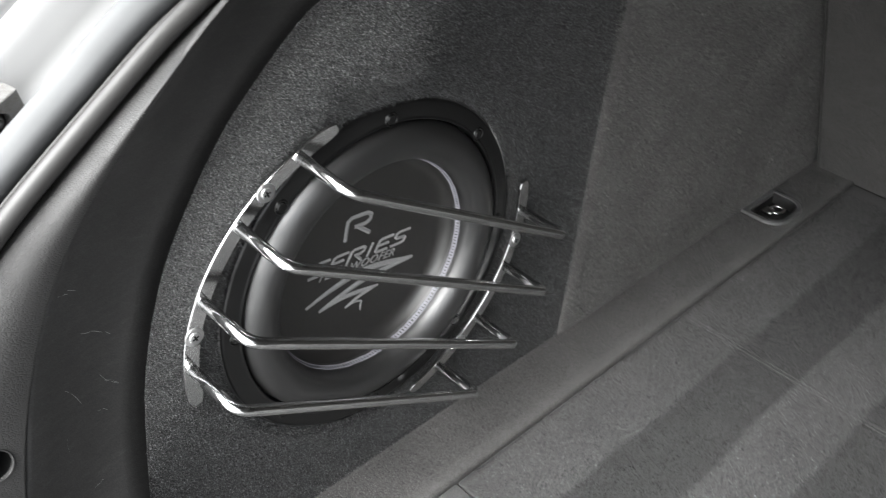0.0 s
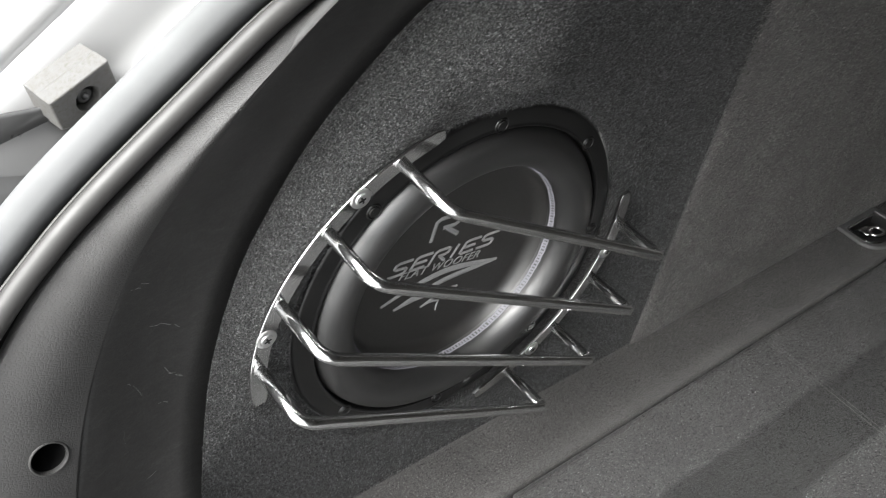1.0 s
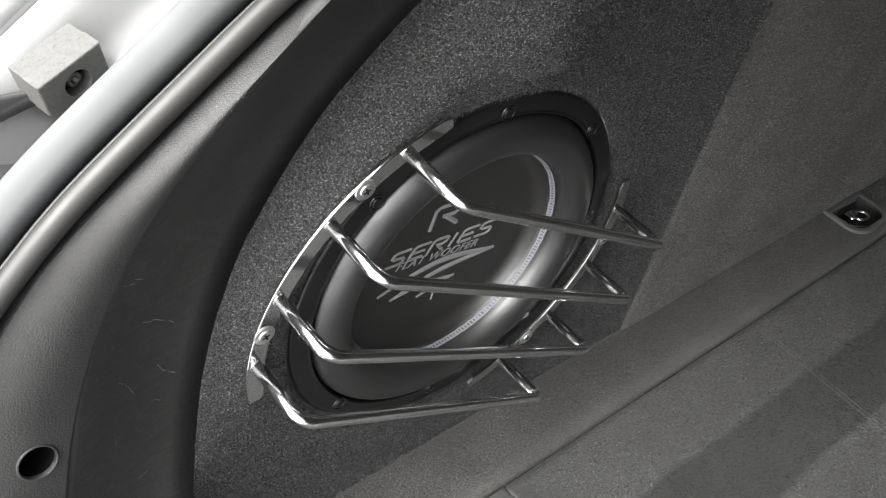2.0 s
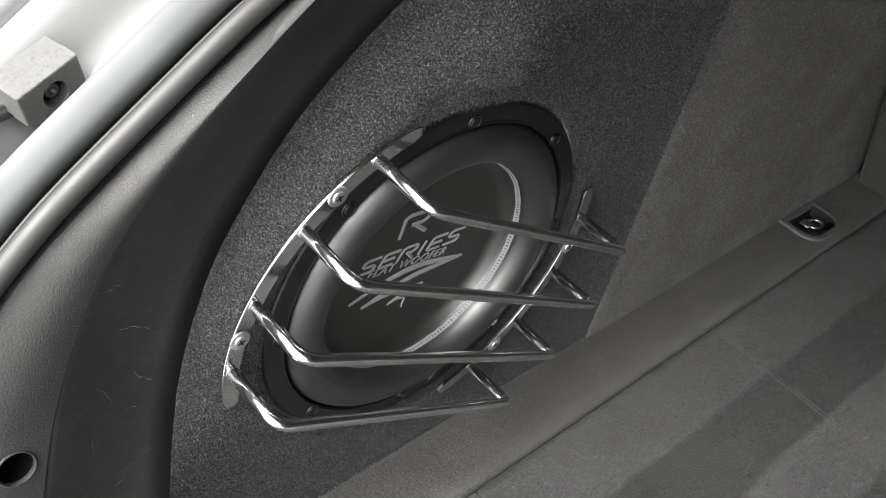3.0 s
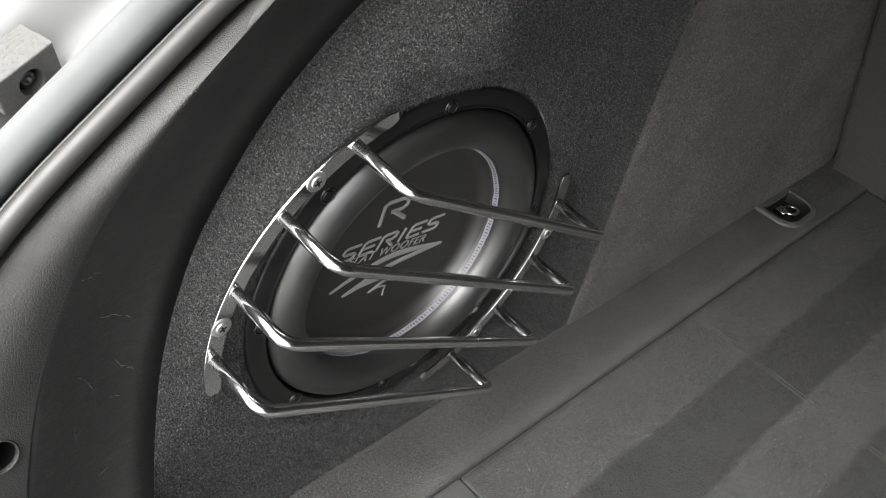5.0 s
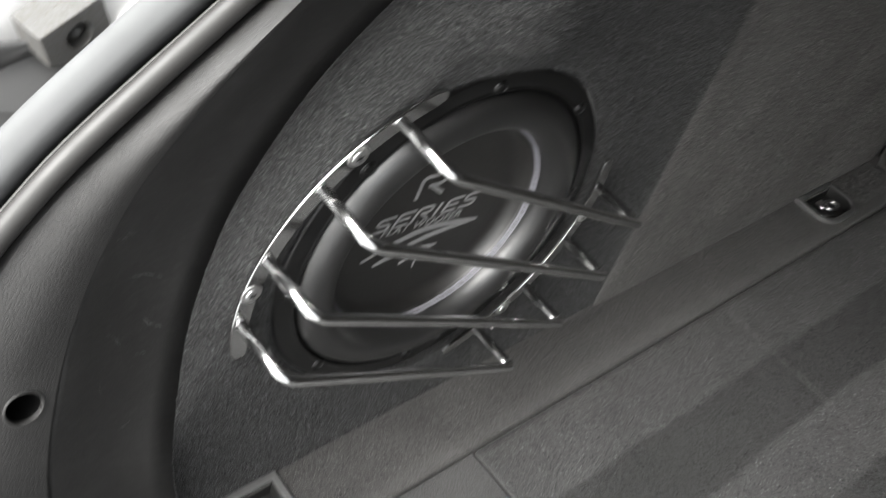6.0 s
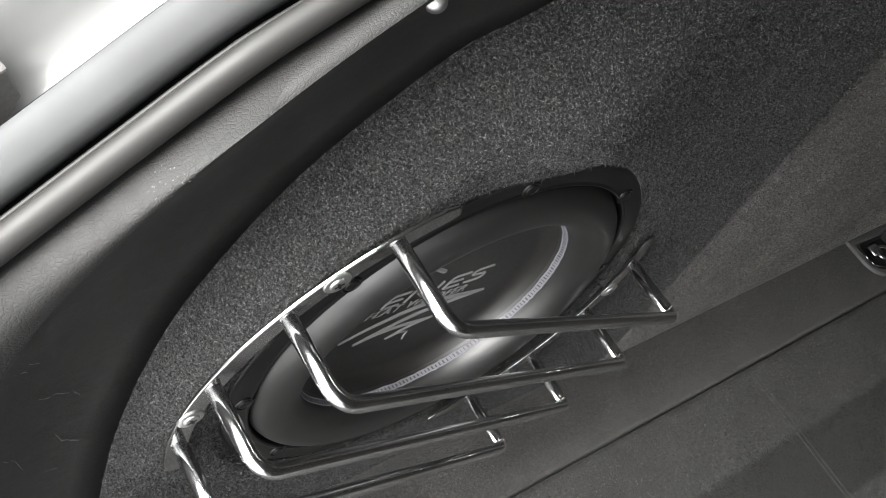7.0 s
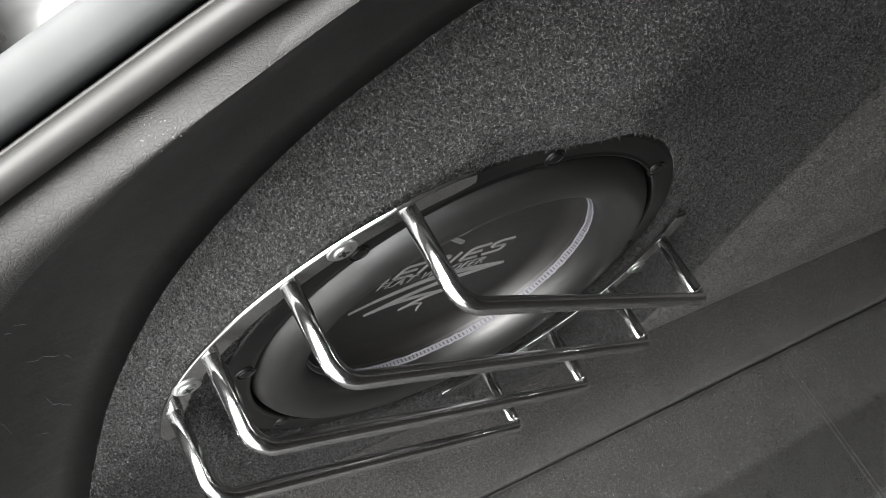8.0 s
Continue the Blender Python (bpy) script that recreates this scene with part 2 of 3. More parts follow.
def tube(name, path, radius, mat, parent=None, sides=12, flat=1.0, label="", ends=True):
    """A round bar along a path of points."""
    verts, faces = [], []
    n = len(path)
    ref = Vector((1, 0, 0))
    for i, p in enumerate(path):
        t = (path[min(n - 1, i + 1)] - path[max(0, i - 1)]).normalized()
        a = ref - t * ref.dot(t)
        if a.length < 1e-4:
            a = Vector((0, 0, 1)) - t * t.z
        a.normalize()
        b = t.cross(a)
        for k in range(sides):
            w = math.tau * k / sides
            verts.append(p + radius * (math.cos(w) * a + flat * math.sin(w) * b))
    for i in range(n - 1):
        for k in range(sides):
            q = (k + 1) % sides
            faces.append((i * sides + k, i * sides + q, (i + 1) * sides + q, (i + 1) * sides + k))
    if ends:
        faces.append(tuple(range(sides))[::-1])
        faces.append(tuple((n - 1) * sides + k for k in range(sides)))
    return mesh_object(name, verts, faces, mat, parent, True, label)


def lathe(name, profile, mat, parent=None, label="", steps=128, a0=0.0, a1=math.tau):
    """A turned shape about the x axis: profile rows are (radius, x)."""
    full = a1 - a0 > 6.28
    n = steps if full else steps + 1
    verts, faces = [], []
    for r, x in profile:
        for k in range(n):
            w = a0 + (a1 - a0) * k / steps
            verts.append((x, r * math.cos(w), r * math.sin(w)))
    for j in range(len(profile) - 1):
        for k in range(steps):
            q = (k + 1) % n
            faces.append((j * n + k, j * n + q, (j + 1) * n + q, (j + 1) * n + k))
    return mesh_object(name, verts, faces, mat, parent, True, label)


def rounded_path(points, radii, steps=7):
    """A bent wire: straight runs with rounded corners, one radius for all or one for each."""
    p = [Vector(q) for q in points]
    if isinstance(radii, float):
        radii = [radii] * (len(p) - 2)
    out = [p[0]]
    for a, b, c, radius in zip(p, p[1:], p[2:], radii):
        u, v = (a - b).normalized(), (c - b).normalized()
        d = min(radius / math.tan(u.angle(v) / 2), 0.45 * (a - b).length, 0.45 * (c - b).length)
        s, e = b + u * d, b + v * d
        for k in range(steps + 1):
            t = k / steps
            out.append((1 - t) ** 2 * s + 2 * t * (1 - t) * b + t * t * e)
    out.append(p[-1])
    return out


# ---------------------------------------------------------------- boot floor
FOLD, SEAT_Y = 0.327, 0.706
WALL_X = -0.066


def floor_panel(name, x0, x1, y0, y1, mat, parent):
    bm = bmesh.new()
    box(bm, (x0, y0, -0.02), (x1, y1, 0.0), bevel=0.0016, segments=3)
    return part(name, bm, mat, parent, smooth=True)


floor = thing("floor", "grey carpeted boot floor in hinged panels with brushed stripes", "floor", kind="structure")
floor_panel("floor_panel", -0.0026, 1.0, 0.0012, SEAT_Y, M_FLOOR, floor)
for dy in (-0.0022, 0.0022):
    tube("fold_welt", [Vector((x, FOLD + dy, -0.0003)) for x in (0.006, 0.35, 0.7, 0.99)], 0.0006, M_WELT, floor, 8)
floor_panel("floor_panel", -0.0026, 1.0, -0.42, -0.0012, M_FLOOR, floor)
bm = bmesh.new()
cols = [(-0.075, 0.0), (-0.061, 0.0), (-0.0225, 0.0), (-0.0125, 0.0004), (-0.0085, 0.0014), (-0.0064, 0.0013), (-0.0055, 0.0007), (-0.0049, -0.0012), (-0.0048, -0.02)]
lines = [-0.42, -0.2095, -0.1525, 0.1, 0.3, 0.548, 0.605, 0.735]
grid = [[bm.verts.new((x, y, z)) for x, z in cols] for y in lines]
for i in range(len(lines) - 1):
    for j in range(len(cols) - 1):
        if not (j == 1 and i in (1, 5)):
            bm.faces.new((grid[i][j], grid[i][j + 1], grid[i + 1][j + 1], grid[i + 1][j]))
part("side_ledge", bm, M_LEDGE, floor, smooth=True)
tube("ledge_seam", [Vector((x, -0.1442 + 0.0012 * math.sin(40 * x), 0.0002)) for x in (-0.0705, -0.062, -0.052, -0.042)], 0.0007, M_GAP, floor, 8)
# base coloured near-black, so the groove's shade is in its colour
bm = bmesh.new()
box(bm, (-0.2, -0.42, -0.06), (1.05, 0.8, -0.021))
part("floor_base", bm, M_GAP, floor)

# ---------------------------------------------------------------- side wall and seat back
bm = bmesh.new()
rows = [(0.0008, 0.0), (0.0, 0.004), (-0.0004, 0.010), (-0.0004, 0.02), (0.0, 0.06), (0.0, 0.12), (0.0, 0.25), (0.0, 0.35), (0.0, 0.52), (0.0, 0.74)]


def wall_row(z):
    first = np.interp(z, (0, 0.06, 0.12, 0.25, 0.35, 0.52), (0.2035, 0.205, 0.208, 0.2145, 0.2275, 0.2595))
    return [first] + [first + 0.02 + (0.73 - first - 0.02) * k / 39 for k in range(40)]


grid = [[bm.verts.new((WALL_X + dx - (0.0008 if i == 0 else 0), y, z)) for i, y in enumerate(wall_row(z))] for dx, z in rows]
back = [[bm.verts.new((WALL_X - 0.03, y, z)) for y in wall_row(z)] for _, z in rows]
for j in range(len(rows) - 1):
    for i in range(40):
        bm.faces.new((grid[j][i], grid[j][i + 1], grid[j + 1][i + 1], grid[j + 1][i]))
        bm.faces.new((back[j][i], back[j][i + 1], back[j + 1][i + 1], back[j + 1][i]))
for j in range(len(rows) - 1):
    for i in (0, 40):
        bm.faces.new((grid[j][i], grid[j + 1][i], back[j + 1][i], back[j][i]))
wall_left = part("wall_left", bm, M_WALL, smooth=True)
tagged(wall_left, "grey felt carpeted side wall of the boot", "wall", kind="structure")

bm = bmesh.new()
lean = Matrix.Translation((0, 0.712, 0.0)) @ Matrix.Rotation(math.atan2(0.13, 0.255), 4, "X")
box(bm, (-0.058, 0.0, -0.01), (1.0, 0.06, 0.72), lean, 0.008, 3)
seat_back = thing("seat_back", "brownish grey carpeted rear of the folding seat back, leaning back", "seat back", at=(0.4, 0.712, 0.0))
at_seat = Matrix.Translation((-0.4, -0.712, 0.0))
bm.transform(at_seat)
part("panel", bm, M_SEAT, seat_back, smooth=True)
welt = [at_seat @ lean @ Vector(p) for p in ((0.9, -0.0006, -0.004), (-0.05, -0.0006, -0.004), (-0.0545, -0.0006, 0.0), (-0.0545, -0.0006, 0.3), (-0.0545, -0.0006, 0.7))]
tube("edge_welt", rounded_path(welt, 0.006), 0.0012, M_SEAT, seat_back, 10)

# plain unseen surfaces added to close the car; the small left piece blocks sky
for nm, pieces in (("wall_right", (((1.0, -0.4, -0.02), (1.04, 1.2, 0.668)),)),
                   ("wall_front", (((-0.2, 1.2, -0.02), (1.04, 1.24, 0.668)),)), ("wall_left_upper", (((-0.24, 0.25, 0.0), (-0.1, 1.2, 0.668)), ((-0.24, 0.03, 0.532), (-0.128, 0.248, 0.668))))):
    bm = bmesh.new()
    for lo, hi in pieces:
        box(bm, lo, hi)
    tagged(part(nm, bm, M_PLAIN), "plain unseen wall added to close the car and hold back light", "wall", kind="structure")
# unseen roof; its rear edge and lower slab are placed to shade the upper carpet
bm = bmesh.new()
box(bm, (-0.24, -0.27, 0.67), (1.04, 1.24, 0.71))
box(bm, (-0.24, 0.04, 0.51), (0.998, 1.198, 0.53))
tagged(part("ceiling", bm, M_PLAIN), "plain unseen dark grey roof slabs added for shade", "ceiling", kind="structure")
bm = bmesh.new()
box(bm, (-400, -400, -0.75), (400, 400, -0.7))
tagged(part("ground", bm, M_GROUND), "plain worn concrete ground round the car", "ground", kind="structure")

# ---------------------------------------------------------------- pillar trim
N = 90
EDGE_A = smooth_curve([(-0.066, -0.216, 0.0), (-0.062, -0.228, 0.05), (-0.063, -0.230, 0.100), (-0.075, -0.221, 0.140), (-0.089, -0.206, 0.190),
                       (-0.098, -0.188, 0.232), (-0.105, -0.165, 0.271), (-0.109, -0.120, 0.330), (-0.108, -0.062, 0.384), (-0.104, -0.030, 0.404),
                       (-0.1, 0.05, 0.445), (-0.1, 0.15, 0.485), (-0.1, 0.26, 0.52)], N)
EDGE_B = smooth_curve([(-0.060, -0.300, 0.0), (-0.058, -0.306, 0.08), (-0.062, -0.302, 0.150), (-0.070, -0.292, 0.185), (-0.083, -0.273, 0.234),
                       (-0.090, -0.250, 0.277), (-0.095, -0.220, 0.319), (-0.096, -0.181, 0.358), (-0.095, -0.128, 0.407), (-0.095, -0.08, 0.44),
                       (-0.095, 0.0, 0.485), (-0.095, 0.12, 0.53), (-0.095, 0.24, 0.565)], N)
EDGE_C = smooth_curve([(-0.06, -0.43, 0.0), (-0.066, -0.40, 0.12), (-0.082, -0.352, 0.205), (-0.089, -0.330, 0.233), (-0.099, -0.297, 0.275),
                       (-0.105, -0.258, 0.310), (-0.110, -0.192, 0.356), (-0.114, -0.132, 0.395), (-0.115, -0.098, 0.415),
                       (-0.12, 0.0, 0.466), (-0.12, 0.12, 0.53), (-0.12, 0.24, 0.575)], N)
SEAM_D = smooth_curve([(-0.068, -0.46, 0.0), (-0.075, -0.43, 0.13), (-0.092, -0.365, 0.228), (-0.104, -0.316, 0.277), (-0.109, -0.285, 0.305), (-0.113, -0.252, 0.331),
                       (-0.118, -0.190, 0.372), (-0.121, -0.148, 0.399), (-0.122, -0.118, 0.415), (-0.125, 0.0, 0.480), (-0.125, 0.12, 0.55), (-0.125, 0.24, 0.60)], N)


def between(a, b, f, dx=0.0, dy=0.0, dz=0.0):
    return [p.lerp(q, f) + Vector((dx, dy, dz)) for p, q in zip(a, b)]


def tuck(depth, f):
    """The strip's edge runs under the cover: straight back low down, back and down where the cover turns level."""
    line = []
    for p in between(EDGE_A, EDGE_B, f):
        turn = min(1.0, max(0.0, (p.z - 0.33) / 0.06))
        line.append(p + depth * Vector((-1.0, 0.4 * turn, -0.55 * turn)))
    return line


trim = thing("pillar_trim", "moulded dark grey plastic pillar trim with leather grain and a screw hole", "trim panel", kind="structure")
loft("recess_strip", [between(EDGE_A, EDGE_B, 0, -0.012), EDGE_A, between(EDGE_A, EDGE_B, 0.2, -0.004), between(EDGE_A, EDGE_B, 0.5, -0.006), between(EDGE_A, EDGE_B, 0.8, -0.0032),
                      between(EDGE_A, EDGE_B, 0.94, -0.0020), tuck(0.003, 1.0), tuck(0.010, 1.01)], M_STRIP, trim, "smooth scuffed black plastic strip")

# the grained cover, with a round screw hole through it
HOLE = Vector((-0.0790, -0.3055, 0.1988))
rows_n, cols_n = 61, 300
lines = []
for k in range(rows_n):
    f = k / (rows_n - 1)
    dx = 0.005 * math.sin(math.pi * f)
    lines.append(smooth_curve(between(EDGE_B, EDGE_C, f, dx)[::8] + [EDGE_B[-1].lerp(EDGE_C[-1], f) + Vector((dx, 0, 0))], cols_n))
lines.append([p + Vector((-0.012, 0, -0.004)) for p in lines[-1]])
lines.insert(0, [p + Vector((-0.012, 0.003, -0.004)) for p in lines[0]])
bm = bmesh.new()
grid = [[bm.verts.new(p) for p in line] for line in lines]
for r0, r1 in zip(grid, grid[1:]):
    for i in range(cols_n - 1):
        bm.faces.new((r0[i], r0[i + 1], r1[i + 1], r1[i]))
bm.normal_update()
near = min((v for r in grid for v in r), key=lambda v: (v.co - HOLE).length)
axis = near.normal.copy() if near.normal.x > 0 else -near.normal
centre = near.co.copy()
bmesh.ops.delete(bm, geom=[f for f in bm.faces if (f.calc_center_median() - centre).length < 0.0090], context="FACES")
lip = [v for v in bm.verts if v.is_boundary and (v.co - centre).length < 0.016]
for v in lip:
    flat = (v.co - centre) - axis * (v.co - centre).dot(axis)
    v.co = centre + flat.normalized() * 0.0094 + axis * (v.co - centre).dot(axis)
bmesh.ops.delete(bm, geom=[v for v in bm.verts if not v.link_faces], context="VERTS")
speckled = [(v.co.copy(), v.normal.copy()) for v in bm.verts if (v.co - Vector((-0.100, -0.179, 0.363))).length < 0.009]
part("grained_cover", bm, M_LEATHER, trim, "leather-grained grey plastic cover", smooth=True)
# the cup is coloured near-black for the shade down the hole
cup = lathe("screw_hole", [(0.0093, -0.0022), (0.0091, -0.006), (0.0089, -0.03), (0.0, -0.03)], M_GAP, trim, "dark round screw hole", 40)
rim = lathe("hole_rim", [(0.0106, -0.0006), (0.0104, 0.0005), (0.0098, 0.0008), (0.0093, 0.0003), (0.0092, -0.0024)], M_LEATHER, trim, "smooth worn rim of the screw hole", 40)
rim.matrix_local = Matrix.Translation(centre) @ axis.to_track_quat("X", "Z").to_matrix().to_4x4()
cup.matrix_local = Matrix.Translation(centre) @ axis.to_track_quat("X", "Z").to_matrix().to_4x4()

# ---------------------------------------------------------------- seals and body
AWAY, INTO = Vector((-0.85, -0.35, 0.39)), Vector((-0.52, 0.52, -0.68))


def beside(curve, away, into):
    return [p + away * AWAY + into * INTO for p in curve]


seal = thing("door_seal", "grey rubber tailgate seal with a round bulb and an inner bead", "rubber seal", kind="structure")
tube("inner_bead", between(SEAM_D, EDGE_C, 0.36), 0.0062, M_RUBBER, seal, 14)
loft("outer_bulb", [beside(SEAM_D, a, i) for a, i in ((0.0060, 0.013), (0.0055, 0.006), (0.0058, 0.0010), (0.0068, -0.0022), (0.0086, -0.0044), (0.0115, -0.0058), (0.0170, -0.0066), (0.0220, -0.0064), (0.0246, -0.0048), (0.0258, -0.0012), (0.0261, 0.004), (0.0260, 0.014))], M_SEAL, seal)
# black sheet standing in for the shade between bead, bulb and cover
loft("seal_gap_shade", [beside(EDGE_C, -0.002, 0.012), beside(SEAM_D, 0.0, 0.010), beside(SEAM_D, 0.012, 0.014), beside(SEAM_D, 0.03, 0.016)], M_GAP, seal)
tube("lip", beside(SEAM_D, 0.0015, 0.001), 0.0012, M_RUBBER, seal, 8)

body = thing("car_body", "glossy white painted body gutter round the tailgate opening", "car body", kind="structure")
RIM = [p for p in SEAM_D if p.z > 0.315]
loft("gutter", [beside(RIM, a, i) for a, i in ((0.020, 0.018), (0.026, 0.030), (0.034, 0.042), (0.046, 0.044), (0.056, 0.036), (0.064, 0.025), (0.074, 0.019), (0.0798, 0.0175), (0.0803, 0.040), (0.0818, 0.040), (0.0823, 0.0172), (0.086, 0.014), (0.10, 0.006), (0.14, 0.004), (0.2, 0.02))], M_PAINT, body)

# dark grey bumper cover under the gutter
rows = [((-0.190, -0.278, 0.336), (-0.186, -0.254, 0.337)), ((-0.181, -0.278, 0.342), (-0.176, -0.254, 0.343)), ((-0.179, -0.279, 0.340), (-0.1745, -0.253, 0.341)),
        ((-0.179, -0.283, 0.3215), (-0.179, -0.249, 0.330)), ((-0.1765, -0.284, 0.320), (-0.1765, -0.247, 0.328)), ((-0.167, -0.289, 0.320), (-0.159, -0.256, 0.316)),
        ((-0.1655, -0.290, 0.319), (-0.158, -0.257, 0.315)), ((-0.161, -0.291, 0.312), (-0.156, -0.259, 0.309)), ((-0.159, -0.291, 0.311), (-0.154, -0.259, 0.308)),
        ((-0.15, -0.30, 0.27), (-0.148, -0.262, 0.27))]
sheet = []
for p, q in rows:
    p, q = Vector(p) + Vector((0.006, -0.0012, 0.0043)), Vector(q) + Vector((0.006, -0.0012, 0.0043))
    sheet.append([q + (p - q) * (k / 6) for k in range(-3, 30)])
bumper = thing("bumper_cover", "silver grey metallic bumper cover with stepped ridges below the gutter", "bumper")
loft("ridge", sheet[:4], M_BUMPER, bumper)
loft("shelf", sheet[3:7], M_BUMPER, bumper)
loft("step", sheet[6:], M_BUMPER, bumper)

# bump stop with its socket screw
CORNER = Vector((-0.1512, -0.2490, 0.3592))
E_AX, F_AX, K_AX = Vector((-0.0074, 0.0340, 0.0118)), Vector((-0.0020, 0.0042, -0.0180)), Vector((-0.0195, -0.0052, 0.0010))
stop = thing("bump_stop", "worn grey cast bump stop with a recessed socket screw", "bump stop")
outline = [(0.0, 0.0), (1.0, 0.0), (1.0, 0.97), (0.75, 1.38), (0.4, 1.42), (0.0, 1.0)]
bm = bmesh.new()
loops = []
for inset, k in ((0.045, 0.0), (0.012, 0.02), (0.0, 0.07), (0.0, 0.52), (0.022, 0.57), (0.03, 1.1)):
    loops.append([bm.verts.new(CORNER + E_AX * (a + (0.5 - a) * inset) + F_AX * (b_ + (0.6 - b_) * inset * 1.6) + K_AX * k) for a, b_ in outline])
for u, w in zip(loops, loops[1:]):
    for i in range(6):
        bm.faces.new((u[i], u[(i + 1) % 6], w[(i + 1) % 6], w[i]))
bm.faces.new(loops[-1])
face = E_AX.cross(F_AX).normalized()
face = face if face.x > 0 else -face
seat_m = Matrix.Translation(CORNER + E_AX * 0.527 + F_AX * 0.67) @ face.to_track_quat("X", "Z").to_matrix().to_4x4()
round_hole = [[bm.verts.new(seat_m @ Vector((x, r * math.cos(math.tau * k / 28), r * math.sin(math.tau * k / 28)))) for k in range(28)] for r, x in ((0.0074, 0.0), (0.0070, -0.0008), (0.0069, -0.0075))]
rim_edges = [bm.edges.get((loops[0][i], loops[0][(i + 1) % 6])) for i in range(6)]
rim_edges += [bm.edges.new((round_hole[0][k], round_hole[0][(k + 1) % 28])) for k in range(28)]
bmesh.ops.triangle_fill(bm, use_beauty=True, edges=rim_edges)
for u, w in zip(round_hole, round_hole[1:]):
    for k in range(28):
        bm.faces.new((u[k], u[(k + 1) % 28], w[(k + 1) % 28], w[k]))
bm.faces.new(round_hole[-1])
part("block", bm, M_CAST, stop)
screw = lathe("screw", [(0.0, -0.0052), (0.0018, -0.0052), (0.0019, -0.0032), (0.0022, -0.003), (0.0038, -0.003), (0.0043, -0.0036), (0.0043, -0.0058), (0.0060, -0.0060), (0.0060, -0.0072)], M_STEEL, stop, "dull steel socket screw", 32)
screw.matrix_local = seat_m

# ---------------------------------------------------------------- loudspeaker
SUB = Vector((-0.076, -0.021, 0.191))
sub = thing("subwoofer", "black shallow car subwoofer with grey lettering in a carpeted panel", "loudspeaker", at=SUB)
lathe("basket_ring", [(0.1205, -0.016), (0.1208, -0.005), (0.1211, -0.0002), (0.1217, 0.0008), (0.1225, 0.0008), (0.1231, 0.0001), (0.1240, 0.0), (0.1335, 0.0), (0.1352, -0.0006), (0.1362, -0.0024), (0.1364, -0.014), (0.143, -0.015)], M_BASKET, sub)
PROFILE = [(0.0, -0.0236), (0.03, -0.0236), (0.055, -0.0235), (0.070, -0.0232), (0.0790, -0.0222), (0.0835, -0.0195), (0.0862, -0.0155), (0.0878, -0.0110), (0.0890, -0.0075)]
ROLL_R, ROLL_X, ROLL_W, ROLL_H = 0.1047, -0.0085, 0.0157, 0.0165
PROFILE += [(ROLL_R - ROLL_W * math.cos(radians(w)), ROLL_X + ROLL_H * math.sin(radians(w))) for w in range(12, 181, 12)]
fine = [(p.y, p.x) for p in smooth_curve([(x, r, 0) for r, x in PROFILE], 181)]
for _ in range(3):
    fine = [fine[0]] + [((a[0] + 2 * b_[0] + c[0]) / 4, (a[1] + 2 * b_[1] + c[1]) / 4) for a, b_, c in zip(fine, fine[1:], fine[2:])] + [fine[-1]]
joint = next(i for i, p in enumerate(fine) if p[0] > 0.08 and p[1] > -0.0135)
lathe("surround", fine[joint:] + [(0.1204, -0.0160)], M_ROLL, sub)
lathe("cone", fine[:joint + 1], M_CONE, sub)


def dish_x(r):
    return float(np.interp(r, [p[0] for p in fine], [p[1] for p in fine]))


# woven ring on the inner foot of the surround: two edge threads and many cross threads
STITCH = [p for p in fine if p[0] < 0.095 and -0.0165 < p[1] < -0.0020]


def stitch_point(f, a, up=0.0004):
    """A point a share f of the way up the inner foot of the surround, at the angle a."""
    k = f * (len(STITCH) - 1)
    i = min(int(k), len(STITCH) - 2)
    (r0, x0), (r1, x1) = STITCH[i], STITCH[i + 1]
    r, x = r0 + (r1 - r0) * (k - i), x0 + (x1 - x0) * (k - i)
    d = math.hypot(r1 - r0, x1 - x0)
    r, x = r - up * (x1 - x0) / d, x + up * (r1 - r0) / d
    return x, r * math.cos(a), r * math.sin(a)


rng = random.Random(4)
verts, faces = [], []
TURNS = 200
for f0, f1 in ((0.36, 0.43), (0.58, 0.65)):
    base = len(verts)
    for k in range(TURNS):
        a = math.tau * k / TURNS
        w = rng.uniform(-0.02, 0.02)
        verts += [stitch_point(f0 + w, a, 0.0001), stitch_point((f0 + f1) / 2, a, 0.0006), stitch_point(f1 + w, a, 0.0001)]
    for k in range(TURNS):
        i, j = base + 3 * k, base + 3 * ((k + 1) % TURNS)
        faces += [(i, j, j + 1, i + 1), (i + 1, j + 1, j + 2, i + 2)]
for k in range(200):
    a = math.tau * (k + rng.uniform(-0.1, 0.1)) / 200
    half = rng.uniform(0.0085, 0.0115)
    i = len(verts)
    verts += [stitch_point(0.40, a - half, 0.0002), stitch_point(0.40, a + half, 0.0002), stitch_point(0.61, a + half + 0.006, 0.0003), stitch_point(0.61, a - half + 0.006, 0.0003)]
    faces.append((i, i + 1, i + 2, i + 3))
mesh_object("woven_ring", verts, faces, M_THREAD, sub, True, "pale lilac woven ring round the cone")


def cross_screw(name, mat, parent, m, radius=0.0042, height=0.0026, washer=0.0):
    """A pan-head screw about the local x axis, with a black cross for its recess."""
    prof = [(0.0, height), (radius * 0.75, height), (radius * 0.9, height * 0.88), (radius, height * 0.5), (radius * 1.04, 0.0)]
    if washer:
        prof += [(washer * 0.68, 0.0001), (washer * 0.94, -0.0001), (washer, -0.0005), (washer, -0.0012)]
    ob = lathe(name, [(r, x) for r, x in prof], mat, parent, steps=40)
    ob.data.shade_flat()
    ob.matrix_local = m
    # no recess is cut: a black cross on the head paints its shade
    bm = bmesh.new()
